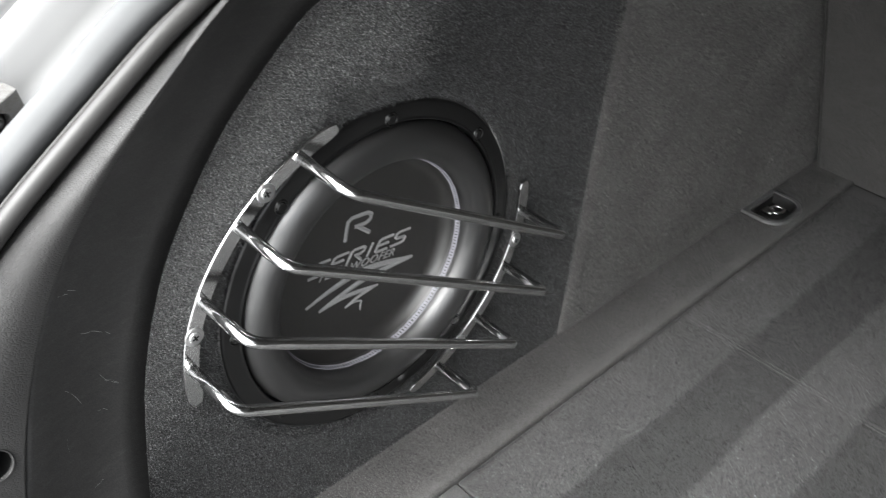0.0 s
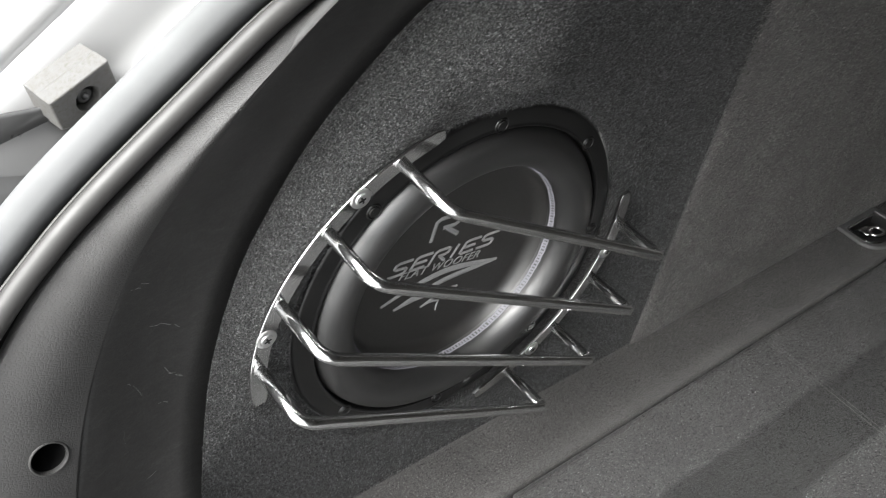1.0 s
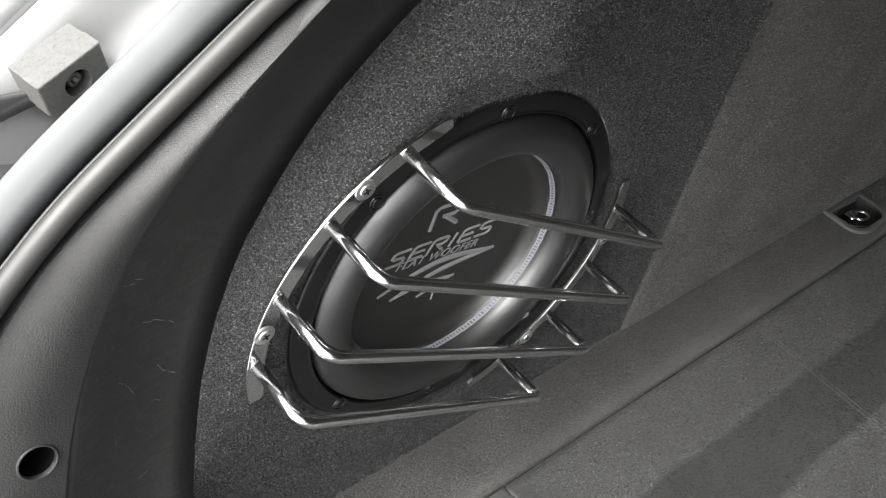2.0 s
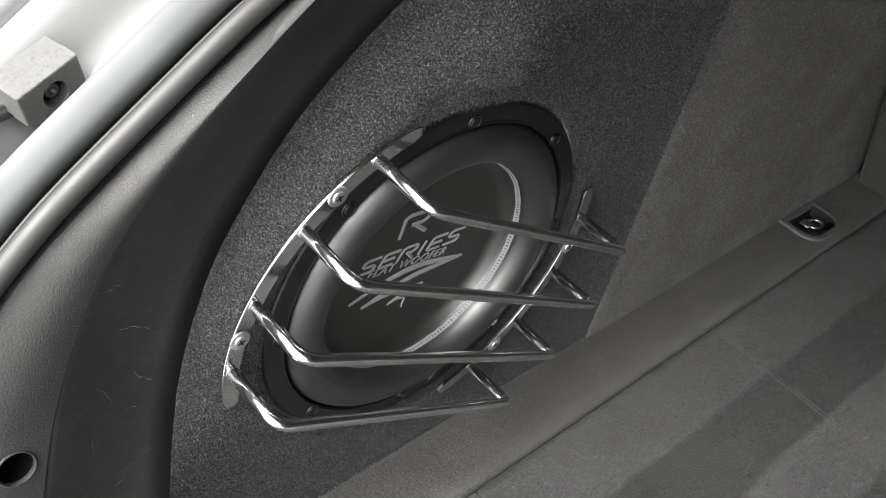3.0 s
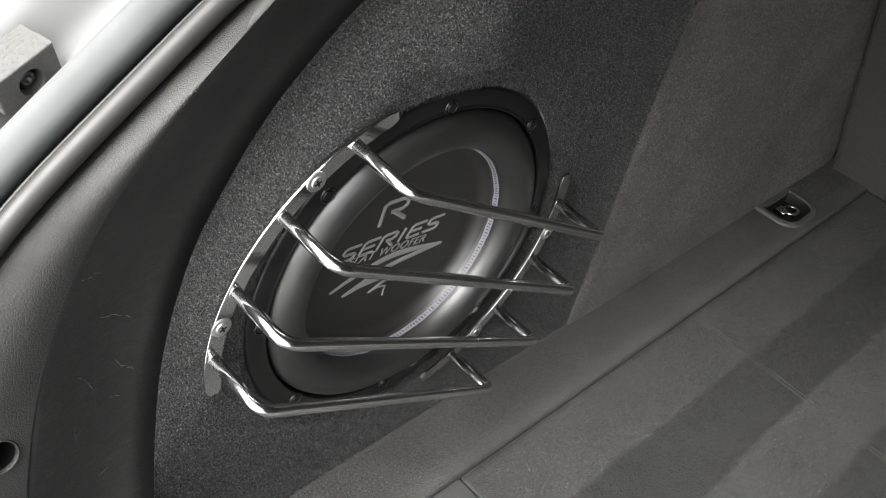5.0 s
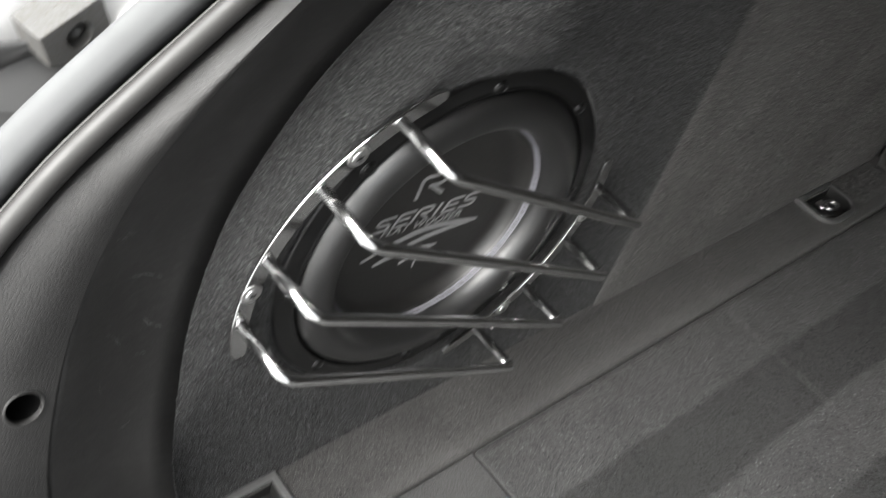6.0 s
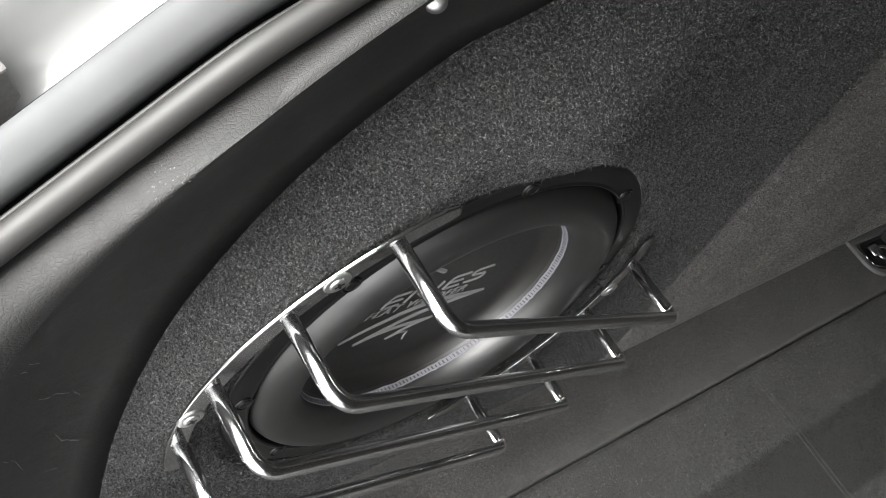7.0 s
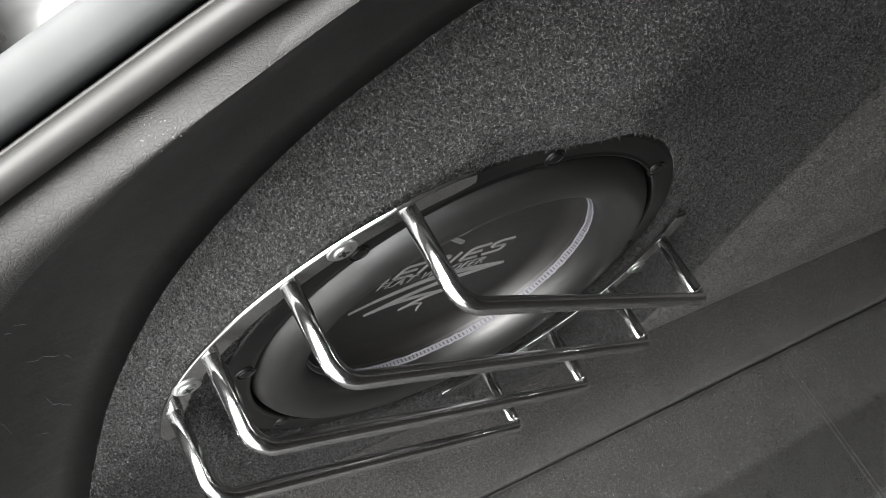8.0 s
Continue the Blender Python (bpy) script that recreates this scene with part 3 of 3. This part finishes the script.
    for w in (0, 90):
        box(bm, (height - 0.0003, -radius * 0.6, -radius * 0.16), (height + 0.0001, radius * 0.6, radius * 0.16), Matrix.Rotation(radians(w + 20), 4, "X"))
    part("recess_shade", bm, M_POCKET, ob)
    return ob


for k in range(8):
    a = radians(45 * k - 4)
    cross_screw("screw", M_BASKET, sub, Matrix.Translation((0.0002, 0.1253 * math.cos(a), 0.1253 * math.sin(a))), 0.0036, 0.0012)
    boss = lathe("screw_boss", [(0.0042, 0.0), (0.0044, 0.0008), (0.0048, 0.0010), (0.0052, 0.0007), (0.0055, 0.0)], M_BASKET, sub, steps=28)
    boss.location = (0.0002, 0.1253 * math.cos(a), 0.1253 * math.sin(a))


def lettering(name, text, low, width, height, tilt, slant):
    """Raised letters of a given width and height; low: the lower left corner."""
    data = bpy.data.curves.new(name, "FONT")
    data.body, data.size, data.extrude = text, 1.0, 0.0002
    data.space_character = 1.12
    data.offset = 0.010
    made = bpy.data.objects.new(name, data)
    scene.collection.objects.link(made)
    me = bpy.data.meshes.new_from_object(made.evaluated_get(bpy.context.evaluated_depsgraph_get()))
    bpy.data.objects.remove(made)
    me.name = name
    me.materials.clear()
    me.materials.append(M_PRINT)
    xs, ys = [v.co.x for v in me.vertices], [v.co.y for v in me.vertices]
    for v in me.vertices:
        x, y = (v.co.x - min(xs)) / (max(xs) - min(xs)) * width, (v.co.y - min(ys)) / (max(ys) - min(ys)) * height
        v.co.x, v.co.y = x + slant * y, y
    ob = new(name, me)
    ob.parent = sub
    facing = Matrix(((0, 0, 1), (1, 0, 0), (0, 1, 0))).to_4x4()
    ob.matrix_local = Matrix.Translation((-0.0226, *low)) @ facing @ Matrix.Rotation(radians(tilt), 4, "Z")
    return ob


lettering("lettering", "FLAT WOOFER", (-0.0405, -0.0025), 0.0735, 0.0068, -8.5, 0.4)


def ribbon(name, points, width, taper=None):
    """A raised stroke of paint along a line of (y, z) points on the cone, ridged along its middle."""
    p = [Vector((0, y, z)) for y, z in points]
    v, f = [], []
    for i, q in enumerate(p):
        t0 = (q - p[i - 1]).normalized() if i else None
        t1 = (p[i + 1] - q).normalized() if i < len(p) - 1 else None
        t = ((t0 or t1) + (t1 or t0)).normalized()
        grow = 1 / max(0.6, t.dot(t1 or t0))
        side = Vector((0, -t.z, t.y)) * width * grow * (taper(i / (len(p) - 1)) if taper else 1.0)
        x = dish_x(math.hypot(q.y, q.z))
        v += [q + side + Vector((x + 0.0001, 0, 0)), q + Vector((x + 0.0008, 0, 0)), q - side + Vector((x + 0.0001, 0, 0))]
    for i in range(len(p) - 1):
        k = 3 * i
        f += [(k, k + 1, k + 4, k + 3), (k + 1, k + 2, k + 5, k + 4)]
    return mesh_object(name, v, f, M_PRINT, sub, False)


STROKES = {"S": [[(1.0, 0.96), (0.26, 0.96), (0.10, 0.86), (0.10, 0.66), (0.26, 0.52), (0.76, 0.48), (0.90, 0.36), (0.90, 0.14), (0.74, 0.04), (-0.05, 0.04)]],
           "E": [[(1.0, 0.96), (0.24, 0.96), (0.10, 0.84), (0.10, 0.16), (0.24, 0.04), (0.95, 0.04)], [(0.12, 0.5), (0.86, 0.5)]],
           "R": [[(0.06, -0.02), (0.06, 0.84), (0.20, 0.96), (0.78, 0.96), (0.94, 0.84), (0.94, 0.64), (0.78, 0.5), (0.34, 0.5)], [(0.5, 0.46), (1.0, 0.0)]],
           "I": [[(0.5, 0.0), (0.5, 1.0)]]}


def stroke_letter(letter, low, width, height, tilt, slant, thick):
    c, q = math.cos(radians(tilt)), math.sin(radians(tilt))
    for line in STROKES[letter]:
        pts = []
        for x, y in line:
            u, w = x * width + slant * y * height, y * height
            pts.append((low[0] + c * u - q * w, low[1] + q * u + c * w))
        ribbon("letter_stroke", pts, thick)


stroke_letter("R", (-0.0160, 0.0220), 0.0250, 0.0190, -6, 0.10, 0.0018)
run = 0.0
for letter in "SERIES":
    wide = 0.0068 if letter == "I" else 0.0148
    stroke_letter(letter, (-0.0495 + run * math.cos(radians(-5.8)), 0.0032 + run * math.sin(radians(-5.8))), wide, 0.0112, -5.8, 0.5, 0.0014)
    run += wide + 0.0026


def swoosh(points, width):
    """A brush stroke, pointed at both ends."""
    path = [(p.y, p.z) for p in smooth_curve([(0, y, z) for y, z in points], 20)]
    ribbon("brush_stroke", path, width, lambda t: 0.3 + 0.7 * math.sin(math.pi * min(1.0, t * 0.8 + 0.1)))


swoosh([(-0.0530, -0.0225), (-0.028, -0.0165), (0.006, -0.0140), (0.0525, -0.0250)], 0.0028)
swoosh([(0.0525, -0.0250), (0.007, -0.0228), (-0.020, -0.0265), (-0.0415, -0.0318)], 0.0026)
swoosh([(-0.0415, -0.0318), (-0.018, -0.0300), (0.0165, -0.0355)], 0.0022)
swoosh([(0.0165, -0.0355), (-0.002, -0.0368), (-0.0168, -0.0412)], 0.0018)
swoosh([(-0.0168, -0.0412), (-0.008, -0.0400), (0.0, -0.0425)], 0.0013)
swoosh([(0.0, -0.0425), (-0.0012, -0.0465), (-0.0018, -0.0515)], 0.0010)

# ---------------------------------------------------------------- chrome grille
GRILLE = Vector((-0.0716, -0.0277, 0.1906))
ga = radians(-32)
G1, G2 = Vector((0, math.cos(ga), math.sin(ga))), Vector((0, -math.sin(ga), math.cos(ga)))
OUT = Vector((1, 0, 0))
grille = thing("speaker_grille", "polished chrome bar grille screwed over the subwoofer", "speaker grille", at=GRILLE)


def g(a, b_, out=0.0):
    return G1 * (a + 0.083 * b_ - 0.0006) + G2 * b_ + OUT * out


for side in (1, -1):
    bm = bmesh.new()
    loops = []
    steps = 40
    mid = 0 if side == 1 else math.pi
    for k in range(steps + 1):
        w = mid + radians(-42 + 84 * k / steps)
        cut = 0.0055 * (1 - max(0, abs(k - steps / 2) - steps / 2 + 1.2) / 1.2 * 0.35)
        loops.append([bm.verts.new(g(r * math.cos(w), r * math.sin(w), o)) for r, o in ((0.15 - cut, 0.0008), (0.15 - cut, 0.0022), (0.15 - cut + 0.0004, 0.0027), (0.15 + cut - 0.0008, 0.0027), (0.15 + cut - 0.0004, 0.0025), (0.15 + cut - 0.0001, 0.0020), (0.15 + cut, 0.0014), (0.15 + cut - 0.0002, 0.0008))])
    for a, b_ in zip(loops, loops[1:]):
        for i in range(8):
            bm.faces.new((a[i], a[(i + 1) % 8], b_[(i + 1) % 8], b_[i]))
    bm.faces.new(loops[0])
    bm.faces.new(loops[-1])
    part("mounting_strip", bm, M_SATIN, grille)
    for w in (-19.5, 19.5):
        a = mid + radians(w)
        cross_screw("screw", M_ZINC, grille, Matrix.Translation(g(0.15 * math.cos(a), 0.15 * math.sin(a), 0.0036)), 0.0040, 0.0011, 0.0066)
for h in (0.0765, 0.0252, -0.0258, -0.0740):
    span = math.sqrt(0.15 ** 2 - h * h)
    path = rounded_path([g(-span + 0.0005, h, 0.001), g(-span + 0.0060, h - 0.003, 0.0458), g(span + 0.0050, h - 0.001, 0.0452), g(span - 0.001, h, 0.001)], [0.014, 0.006])
    tube("bar", path, 0.0040, M_CHROME, grille, 18)


# ---------------------------------------------------------------- lashing eyes
def d_outline(length, width, radius, inset=0.0, steps=8):
    """A D in plan: a straight side at x = 0 and rounded corners across from it."""
    h, w, r = length / 2 - inset, width - inset, max(0.002, radius - inset)
    pts = [(inset, -h), (w - r, -h)]
    pts += [(w - r + r * math.sin(math.pi / 2 * k / steps), -h + r - r * math.cos(math.pi / 2 * k / steps)) for k in range(1, steps + 1)]
    pts += [(w - r + r * math.cos(math.pi / 2 * k / steps), h - r + r * math.sin(math.pi / 2 * k / steps)) for k in range(steps + 1)]
    pts += [(inset, h)]
    return pts


def lashing_eye(at):
    eye = thing("lashing_eye", "chrome lashing ring folded into a grey plastic plate", "tie-down ring", "lashing eyes along the side", at)
    rims = [(d_outline(0.073, 0.052, 0.024), 0.0), (d_outline(0.073, 0.052, 0.024, 0.0008), 0.0026), (d_outline(0.073, 0.052, 0.024, 0.0020), 0.0034),
            (d_outline(0.073, 0.052, 0.024, 0.0062), 0.0034), (d_outline(0.073, 0.052, 0.024, 0.0070), 0.0024)]
    n = len(rims[0][0])
    verts = [(x, y, z) for pts, z in rims for x, y in pts]
    faces = [(j * n + i, j * n + (i + 1) % n, (j + 1) * n + (i + 1) % n, (j + 1) * n + i) for j in range(len(rims) - 1) for i in range(n)]
    mesh_object("plate", verts, faces, M_PLATE, eye, False)
    wells = [(d_outline(0.073, 0.052, 0.024, 0.0070), 0.0024), (d_outline(0.073, 0.052, 0.024, 0.0095), -0.010)]
    verts = [(x, y, z) for pts, z in wells for x, y in pts]
    faces = [(i, (i + 1) % n, n + (i + 1) % n, n + i) for i in range(n)] + [tuple(range(n, 2 * n))]
    mesh_object("pocket", verts, faces, M_POCKET, eye, False)
    loop = [Vector((0.0275 + 0.0082 * math.cos(math.tau * k / 28), 0.003 + 0.0095 * math.sin(math.tau * k / 28), -0.0012 + 0.0012 * math.cos(math.tau * k / 28))) for k in range(30)]
    tube("ring", loop, 0.0021, M_CHROME, eye, 12, ends=False)
    bm = bmesh.new()
    box(bm, (0.0135, -0.010, -0.006), (0.0265, 0.004, -0.0015), bevel=0.0018, segments=3)
    part("hinge_tab", bm, M_CHROME, eye, smooth=True)
    rail = rounded_path([Vector((0.0080, 0.0270, 0.0018)), Vector((0.0080, -0.0270, 0.0018)), Vector((0.036, -0.0270, 0.0018)), Vector((0.0430, -0.012, 0.0018))], 0.006)
    tube("edge_bead", rail, 0.0011, M_CHROME, eye, 8)
    return eye


eye_ring = lashing_eye((-0.066, 0.5765, 0.0))
copy_thing(eye_ring, pose(-0.070, -0.181, 0.0))

# ---------------------------------------------------------------- fluffy carpeted panel
CY, CZ = SUB.y, SUB.z
edge = [(p.y, p.z, p.x) for p in EDGE_A][::-1]
outline = edge + [(-0.1, 0.0, -0.069), (0.1, 0.0, -0.069), (0.204, 0.0, -0.068), (0.2055, 0.06, -0.0665), (0.2085, 0.12, -0.0665), (0.215, 0.25, -0.0665), (0.228, 0.35, -0.0665), (0.26, 0.52, -0.0665)]


def rim_at(w):
    """Where the panel ends along the direction w from the loudspeaker: radius and x."""
    dy, dz = math.cos(w), math.sin(w)
    best = None
    for (y0, z0, x0), (y1, z1, x1) in zip(outline, outline[1:] + outline[:1]):
        ey, ez = y1 - y0, z1 - z0
        det = ey * dz - ez * dy
        if abs(det) < 1e-12:
            continue
        s = (dy * (z0 - CZ) - dz * (y0 - CY)) / det
        if -1e-6 <= s <= 1 + 1e-6:
            r = (y0 + s * ey - CY) * dy + (z0 + s * ez - CZ) * dz
            if r > 0 and (best is None or r < best[0]):
                best = (r, x0 + s * (x1 - x0))
    return best


RING_R, AROUND, OUTWARD = 0.1385, 240, 34
panel_points = np.zeros((AROUND, OUTWARD + 1, 3))
for k in range(AROUND):
    w = math.tau * k / AROUND
    rb, xb = rim_at(w)
    start = min(0.16, max(0.1545, rb - 0.03))
    for j in range(OUTWARD + 1):
        if j <= 8:
            r, s = RING_R + (start - RING_R) * j / 8, 0.0
        else:
            s = (j - 8) / (OUTWARD - 8)
            r = start + (rb - start) * math.sin(s * math.pi / 2) ** (1.0 if xb < -0.075 else 0.8)
        drop = 1 - math.cos(s * math.pi / 2)
        if xb < -0.075:
            drop = 0.45 * drop + 0.55 * max(0.0, (r - start) / (rb - start)) ** 1.25
        x = -0.0738 + (xb + 0.0738) * drop - 0.006 * max(0, 1 - (r - RING_R) / 0.005) ** 2
        # the padding swells between the strips, most of all over the loudspeaker
        q = (r - RING_R) / (rb - RING_R)
        y, z = CY + r * math.cos(w), CZ + r * math.sin(w)
        hump = math.exp(-((y + 0.04) / 0.085) ** 2 - ((z - 0.36) / 0.075) ** 2)
        # it stays low beside the grille's strip
        strip = min(1.0, max(0.0, (w - radians(80)) / radians(24)))
        strip = strip * strip * (3 - 2 * strip)
        rise = (1 - strip) * min(1.0, 0.12 + (r - RING_R) / 0.03) + strip * min(1.0, max(0.0, (r - RING_R - 0.022) / 0.055))
        x += 0.023 * hump * rise * min(1.0, 2.2 * (1 - q))
        panel_points[k, j] = (x, CY + r * math.cos(w), CZ + r * math.sin(w))
verts = panel_points.reshape(-1, 3).tolist()
faces = []
for k in range(AROUND):
    q = (k + 1) % AROUND
    for j in range(OUTWARD):
        a = OUTWARD + 1
        faces.append((k * a + j, k * a + j + 1, q * a + j + 1, q * a + j))
panel = mesh_object("enclosure", verts, faces, M_BLACK)
tagged(panel, "black fluffy carpeted enclosure panel round the subwoofer", "side panel")

# the pile: one thin blade a fibre
rs = np.random.default_rng(7)
FIBRES = 480000
quads = np.array([[f[0], f[1], f[2], f[3]] for f in faces])
vv = np.array(verts)
A, B, C, D = (vv[quads[:, i]] for i in range(4))
area = 0.5 * np.linalg.norm(np.cross(C - A, D - B), axis=1)
pick = rs.choice(len(quads), FIBRES, p=area / area.sum())
u, v = rs.random((2, FIBRES, 1))
root = (A[pick] * (1 - u) + B[pick] * u) * (1 - v) + (D[pick] * (1 - u) + C[pick] * u) * v
normal = np.cross(C - A, D - B)[pick]
normal /= np.linalg.norm(normal, axis=1, keepdims=True)
normal *= np.sign(normal[:, :1])
cell = np.floor(root / 0.0017)
jitter = np.stack([np.modf(np.abs(np.sin(cell @ k)) * 4375.85)[0] for k in np.array([(12.98, 78.23, 37.7), (93.98, 67.3, 11.1), (45.2, 9.7, 83.1)])], 1)
lean_dir = ((cell + 0.5 + 0.9 * (jitter - 0.5)) * 0.0017 - root) / 0.0009 + rs.normal(0, 0.6, (FIBRES, 3))
lean_dir -= normal * (lean_dir * normal).sum(1, keepdims=True)
lean_dir /= np.linalg.norm(lean_dir, axis=1, keepdims=True)
long = rs.uniform(0.0013, 0.0024, (FIBRES, 1))
# at the cut edge round the loudspeaker longer strays hang over the ring
from_hub = root - np.array([0, CY, CZ])
from_hub[:, 0] = 0
reach = np.linalg.norm(from_hub, axis=1, keepdims=True)
stray = (reach < RING_R + 0.0035) & (rs.random((FIBRES, 1)) < 0.35)
long = np.where(stray, long * rs.uniform(1.2, 2.4, (FIBRES, 1)), long)
lean_dir = np.where(stray, 0.5 * lean_dir - 0.8 * from_hub / reach, lean_dir)
bend = root + 0.5 * long * (normal * rs.uniform(0.4, 0.8, (FIBRES, 1)) + lean_dir * rs.uniform(0.3, 0.8, (FIBRES, 1)))
curl = rs.normal(0, 1, (FIBRES, 3))
curl -= normal * (curl * normal).sum(1, keepdims=True)
tip = bend + 0.5 * long * (normal * rs.uniform(-0.3, 0.5, (FIBRES, 1)) + 0.6 * curl + 0.4 * lean_dir + np.array([0, 0, -0.15]))
side = np.cross(tip - root, rs.normal(0, 1, (FIBRES, 3)))
side *= rs.uniform(0.00007, 0.00014, (FIBRES, 1)) / np.linalg.norm(side, axis=1, keepdims=True)
co = np.stack([root + side, root - side, bend - side, bend + side, tip], 1).reshape(-1, 3).astype(np.float32)
me = bpy.data.meshes.new("carpet_nap")
me.vertices.add(len(co))
me.vertices.foreach_set("co", co.ravel())
me.loops.add(7 * FIBRES)
corners = (5 * np.arange(FIBRES)[:, None] + np.array([0, 1, 2, 3, 3, 2, 4])).astype(np.int32)
me.loops.foreach_set("vertex_index", corners.ravel())
me.polygons.add(2 * FIBRES)
starts = (7 * np.arange(FIBRES)[:, None] + np.array([0, 4])).astype(np.int32)
me.polygons.foreach_set("loop_start", starts.ravel())
me.update()
me.materials.append(M_FIBRE)
pile = new("carpet_nap", me)
pile.parent = panel
tagged(pile, "short curly black and grey carpet fibres", kind="stuff")


# ---------------------------------------------------------------- short pile of the floor, ledge and wall
def short_pile(name, corner, along, across, normal, count, size, mat, parent, label, seed, slant=0.0):
    """Short fibres over a flat stretch: from a corner along two sides; slant shifts the first side with the second."""
    rs = np.random.default_rng(seed)
    u, v = rs.random((2, count, 1))
    root = np.array(corner) + np.array(along) * (u + slant * v * (1 - u)) + np.array(across) * v - 0.0003 * np.array(normal)
    way = rs.normal(0, 0.75 * size, (count, 3))
    way += np.array(normal) * (rs.uniform(0.5, 1.0, (count, 1)) * size - (way * normal).sum(1, keepdims=True))
    side = np.cross(way, rs.normal(0, 1, (count, 3)))
    side *= size * rs.uniform(0.22, 0.5, (count, 1)) / np.linalg.norm(side, axis=1, keepdims=True)
    blades = np.stack([root + side, root - side, root + way], 1).reshape(-1, 3).astype(np.float32)
    data = bpy.data.meshes.new(name)
    data.vertices.add(len(blades))
    data.vertices.foreach_set("co", blades.ravel())
    data.loops.add(len(blades))
    data.loops.foreach_set("vertex_index", np.arange(len(blades), dtype=np.int32))
    data.polygons.add(count)
    data.polygons.foreach_set("loop_start", np.arange(0, len(blades), 3, dtype=np.int32))
    data.update()
    data.materials.append(mat)
    ob = new(name, data)
    ob.parent = parent
    return tagged(ob, label, kind="stuff")


short_pile("ledge_nap", (-0.066, -0.143, 0), (0.0592, 0, 0), (0, 0.682, 0), (0, 0, 1), 80000, 0.0011, M_LEDGE_FIBRE, floor, "short grey carpet fibres", 3)
short_pile("ledge_nap", (-0.066, 0.615, 0), (0.0592, 0, 0), (0, 0.088, 0), (0, 0, 1), 11000, 0.0011, M_LEDGE_FIBRE, floor, "short grey carpet fibres", 13)
short_pile("ledge_nap", (-0.0132, 0.539, 0), (0.0064, 0, 0), (0, 0.076, 0), (0, 0, 1), 1000, 0.0011, M_LEDGE_FIBRE, floor, "short grey carpet fibres", 14)
short_pile("floor_nap", (-0.001, 0.003, 0), (0.334, 0, 0), (0, 0.68, 0), (0, 0, 1), 260000, 0.0012, M_FLOOR_FIBRE, floor, "short grey carpet fibres brushed in stripes", 5)
short_pile("wall_nap", (-0.0656, 0.2037, 0.001), (0, 0.512, 0), (0, 0, 0.451), (1, 0, 0), 220000, 0.0009, M_WALL_FIBRE, wall_left, "short grey felt fibres", 6, 0.032)

up_seat = lean.to_3x3() @ Vector((0, 0, 1))
low_seat = at_seat @ lean @ Vector((-0.052, -0.0002, 0.002))
short_pile("seat_nap", tuple(low_seat), (0.45, 0, 0), tuple(0.34 * up_seat), tuple(lean.to_3x3() @ Vector((0, -1, 0))), 90000, 0.0010, M_SEAT_FIBRE, seat_back, "short brownish grey carpet fibres", 8)

# ---------------------------------------------------------------- scratches and specks on the trim
def on_strip(y, z):
    """The x of the trim's smooth strip at y, z."""
    best = None
    for a, b_ in zip(EDGE_A, EDGE_B):
        for k in range(0, 11):
            p = a.lerp(b_, k / 10)
            d = (p.y - y) ** 2 + (p.z - z) ** 2
            if best is None or d < best[0]:
                best = (d, p.x - 0.006 * math.sin(math.pi * k / 10))
    return best[1]


def scratch(y0, z0, y1, z1, bow=0.0):
    v, f = [], []
    for k in range(9):
        t = k / 8
        y, z = y0 + (y1 - y0) * t, z0 + (z1 - z0) * t + bow * math.sin(math.pi * t) + rng.uniform(-0.0006, 0.0006)
        w = rng.uniform(0.0001, 0.00034)
        x = on_strip(y, z) + 0.0016
        v += [(x, y, z - w), (x, y, z + w)]
    for k in range(8):
        if rng.random() < 0.8:
            f.append((2 * k, 2 * k + 1, 2 * k + 3, 2 * k + 2))
    mesh_object("scratch", v, f, M_SCRATCH, trim, False, "pale thin scratch")


for row in ((-0.235, 0.244, -0.218, 0.233, 0.002), (-0.233, 0.213, -0.219, 0.197, -0.003), (-0.230, 0.206, -0.222, 0.199, 0.001), (-0.255, 0.217, -0.248, 0.202, 0.002), (-0.263, 0.189, -0.265, 0.178, 0.0),
            (-0.240, 0.190, -0.232, 0.184, 0.002), (-0.234, 0.099, -0.222, 0.106, 0.001), (-0.257, 0.142, -0.251, 0.146, 0.0), (-0.243, 0.278, -0.232, 0.276, 0.001)):
    scratch(*row)

# pale worn specks on the grained cover
verts, faces = [], []
for co, nrm in speckled:
    if rng.random() < 0.16:
        nrm = nrm if nrm.z > 0 else -nrm
        u = nrm.orthogonal().normalized()
        w = nrm.cross(u)
        at = co + u * rng.uniform(-0.0008, 0.0008) + w * rng.uniform(-0.0008, 0.0008) + nrm * 0.0002
        size, i = rng.uniform(0.00015, 0.0004), len(verts)
        verts += [at + (u * math.cos(k) + w * math.sin(k)) * size * rng.uniform(0.6, 1.2) for k in (0, 1.3, 2.6, 3.9, 5.2)]
        faces.append(tuple(range(i, i + 5)))
if faces:
    mesh_object("scuff", verts, faces, M_SCRATCH, trim, False, "pale worn specks")

# round clip cap at the trim's joint
cap = lathe("cap", [(0.0, 0.0022), (0.0032, 0.0021), (0.0042, 0.0014), (0.0046, 0.0), (0.0046, -0.004)], M_ZINC, trim, "small dull silver clip cap", 32)
cap.matrix_local = Matrix.Translation((-0.1005, -0.0865, 0.4255)) @ Vector((0.45, -0.5, 0.74)).to_track_quat("X", "Z").to_matrix().to_4x4()
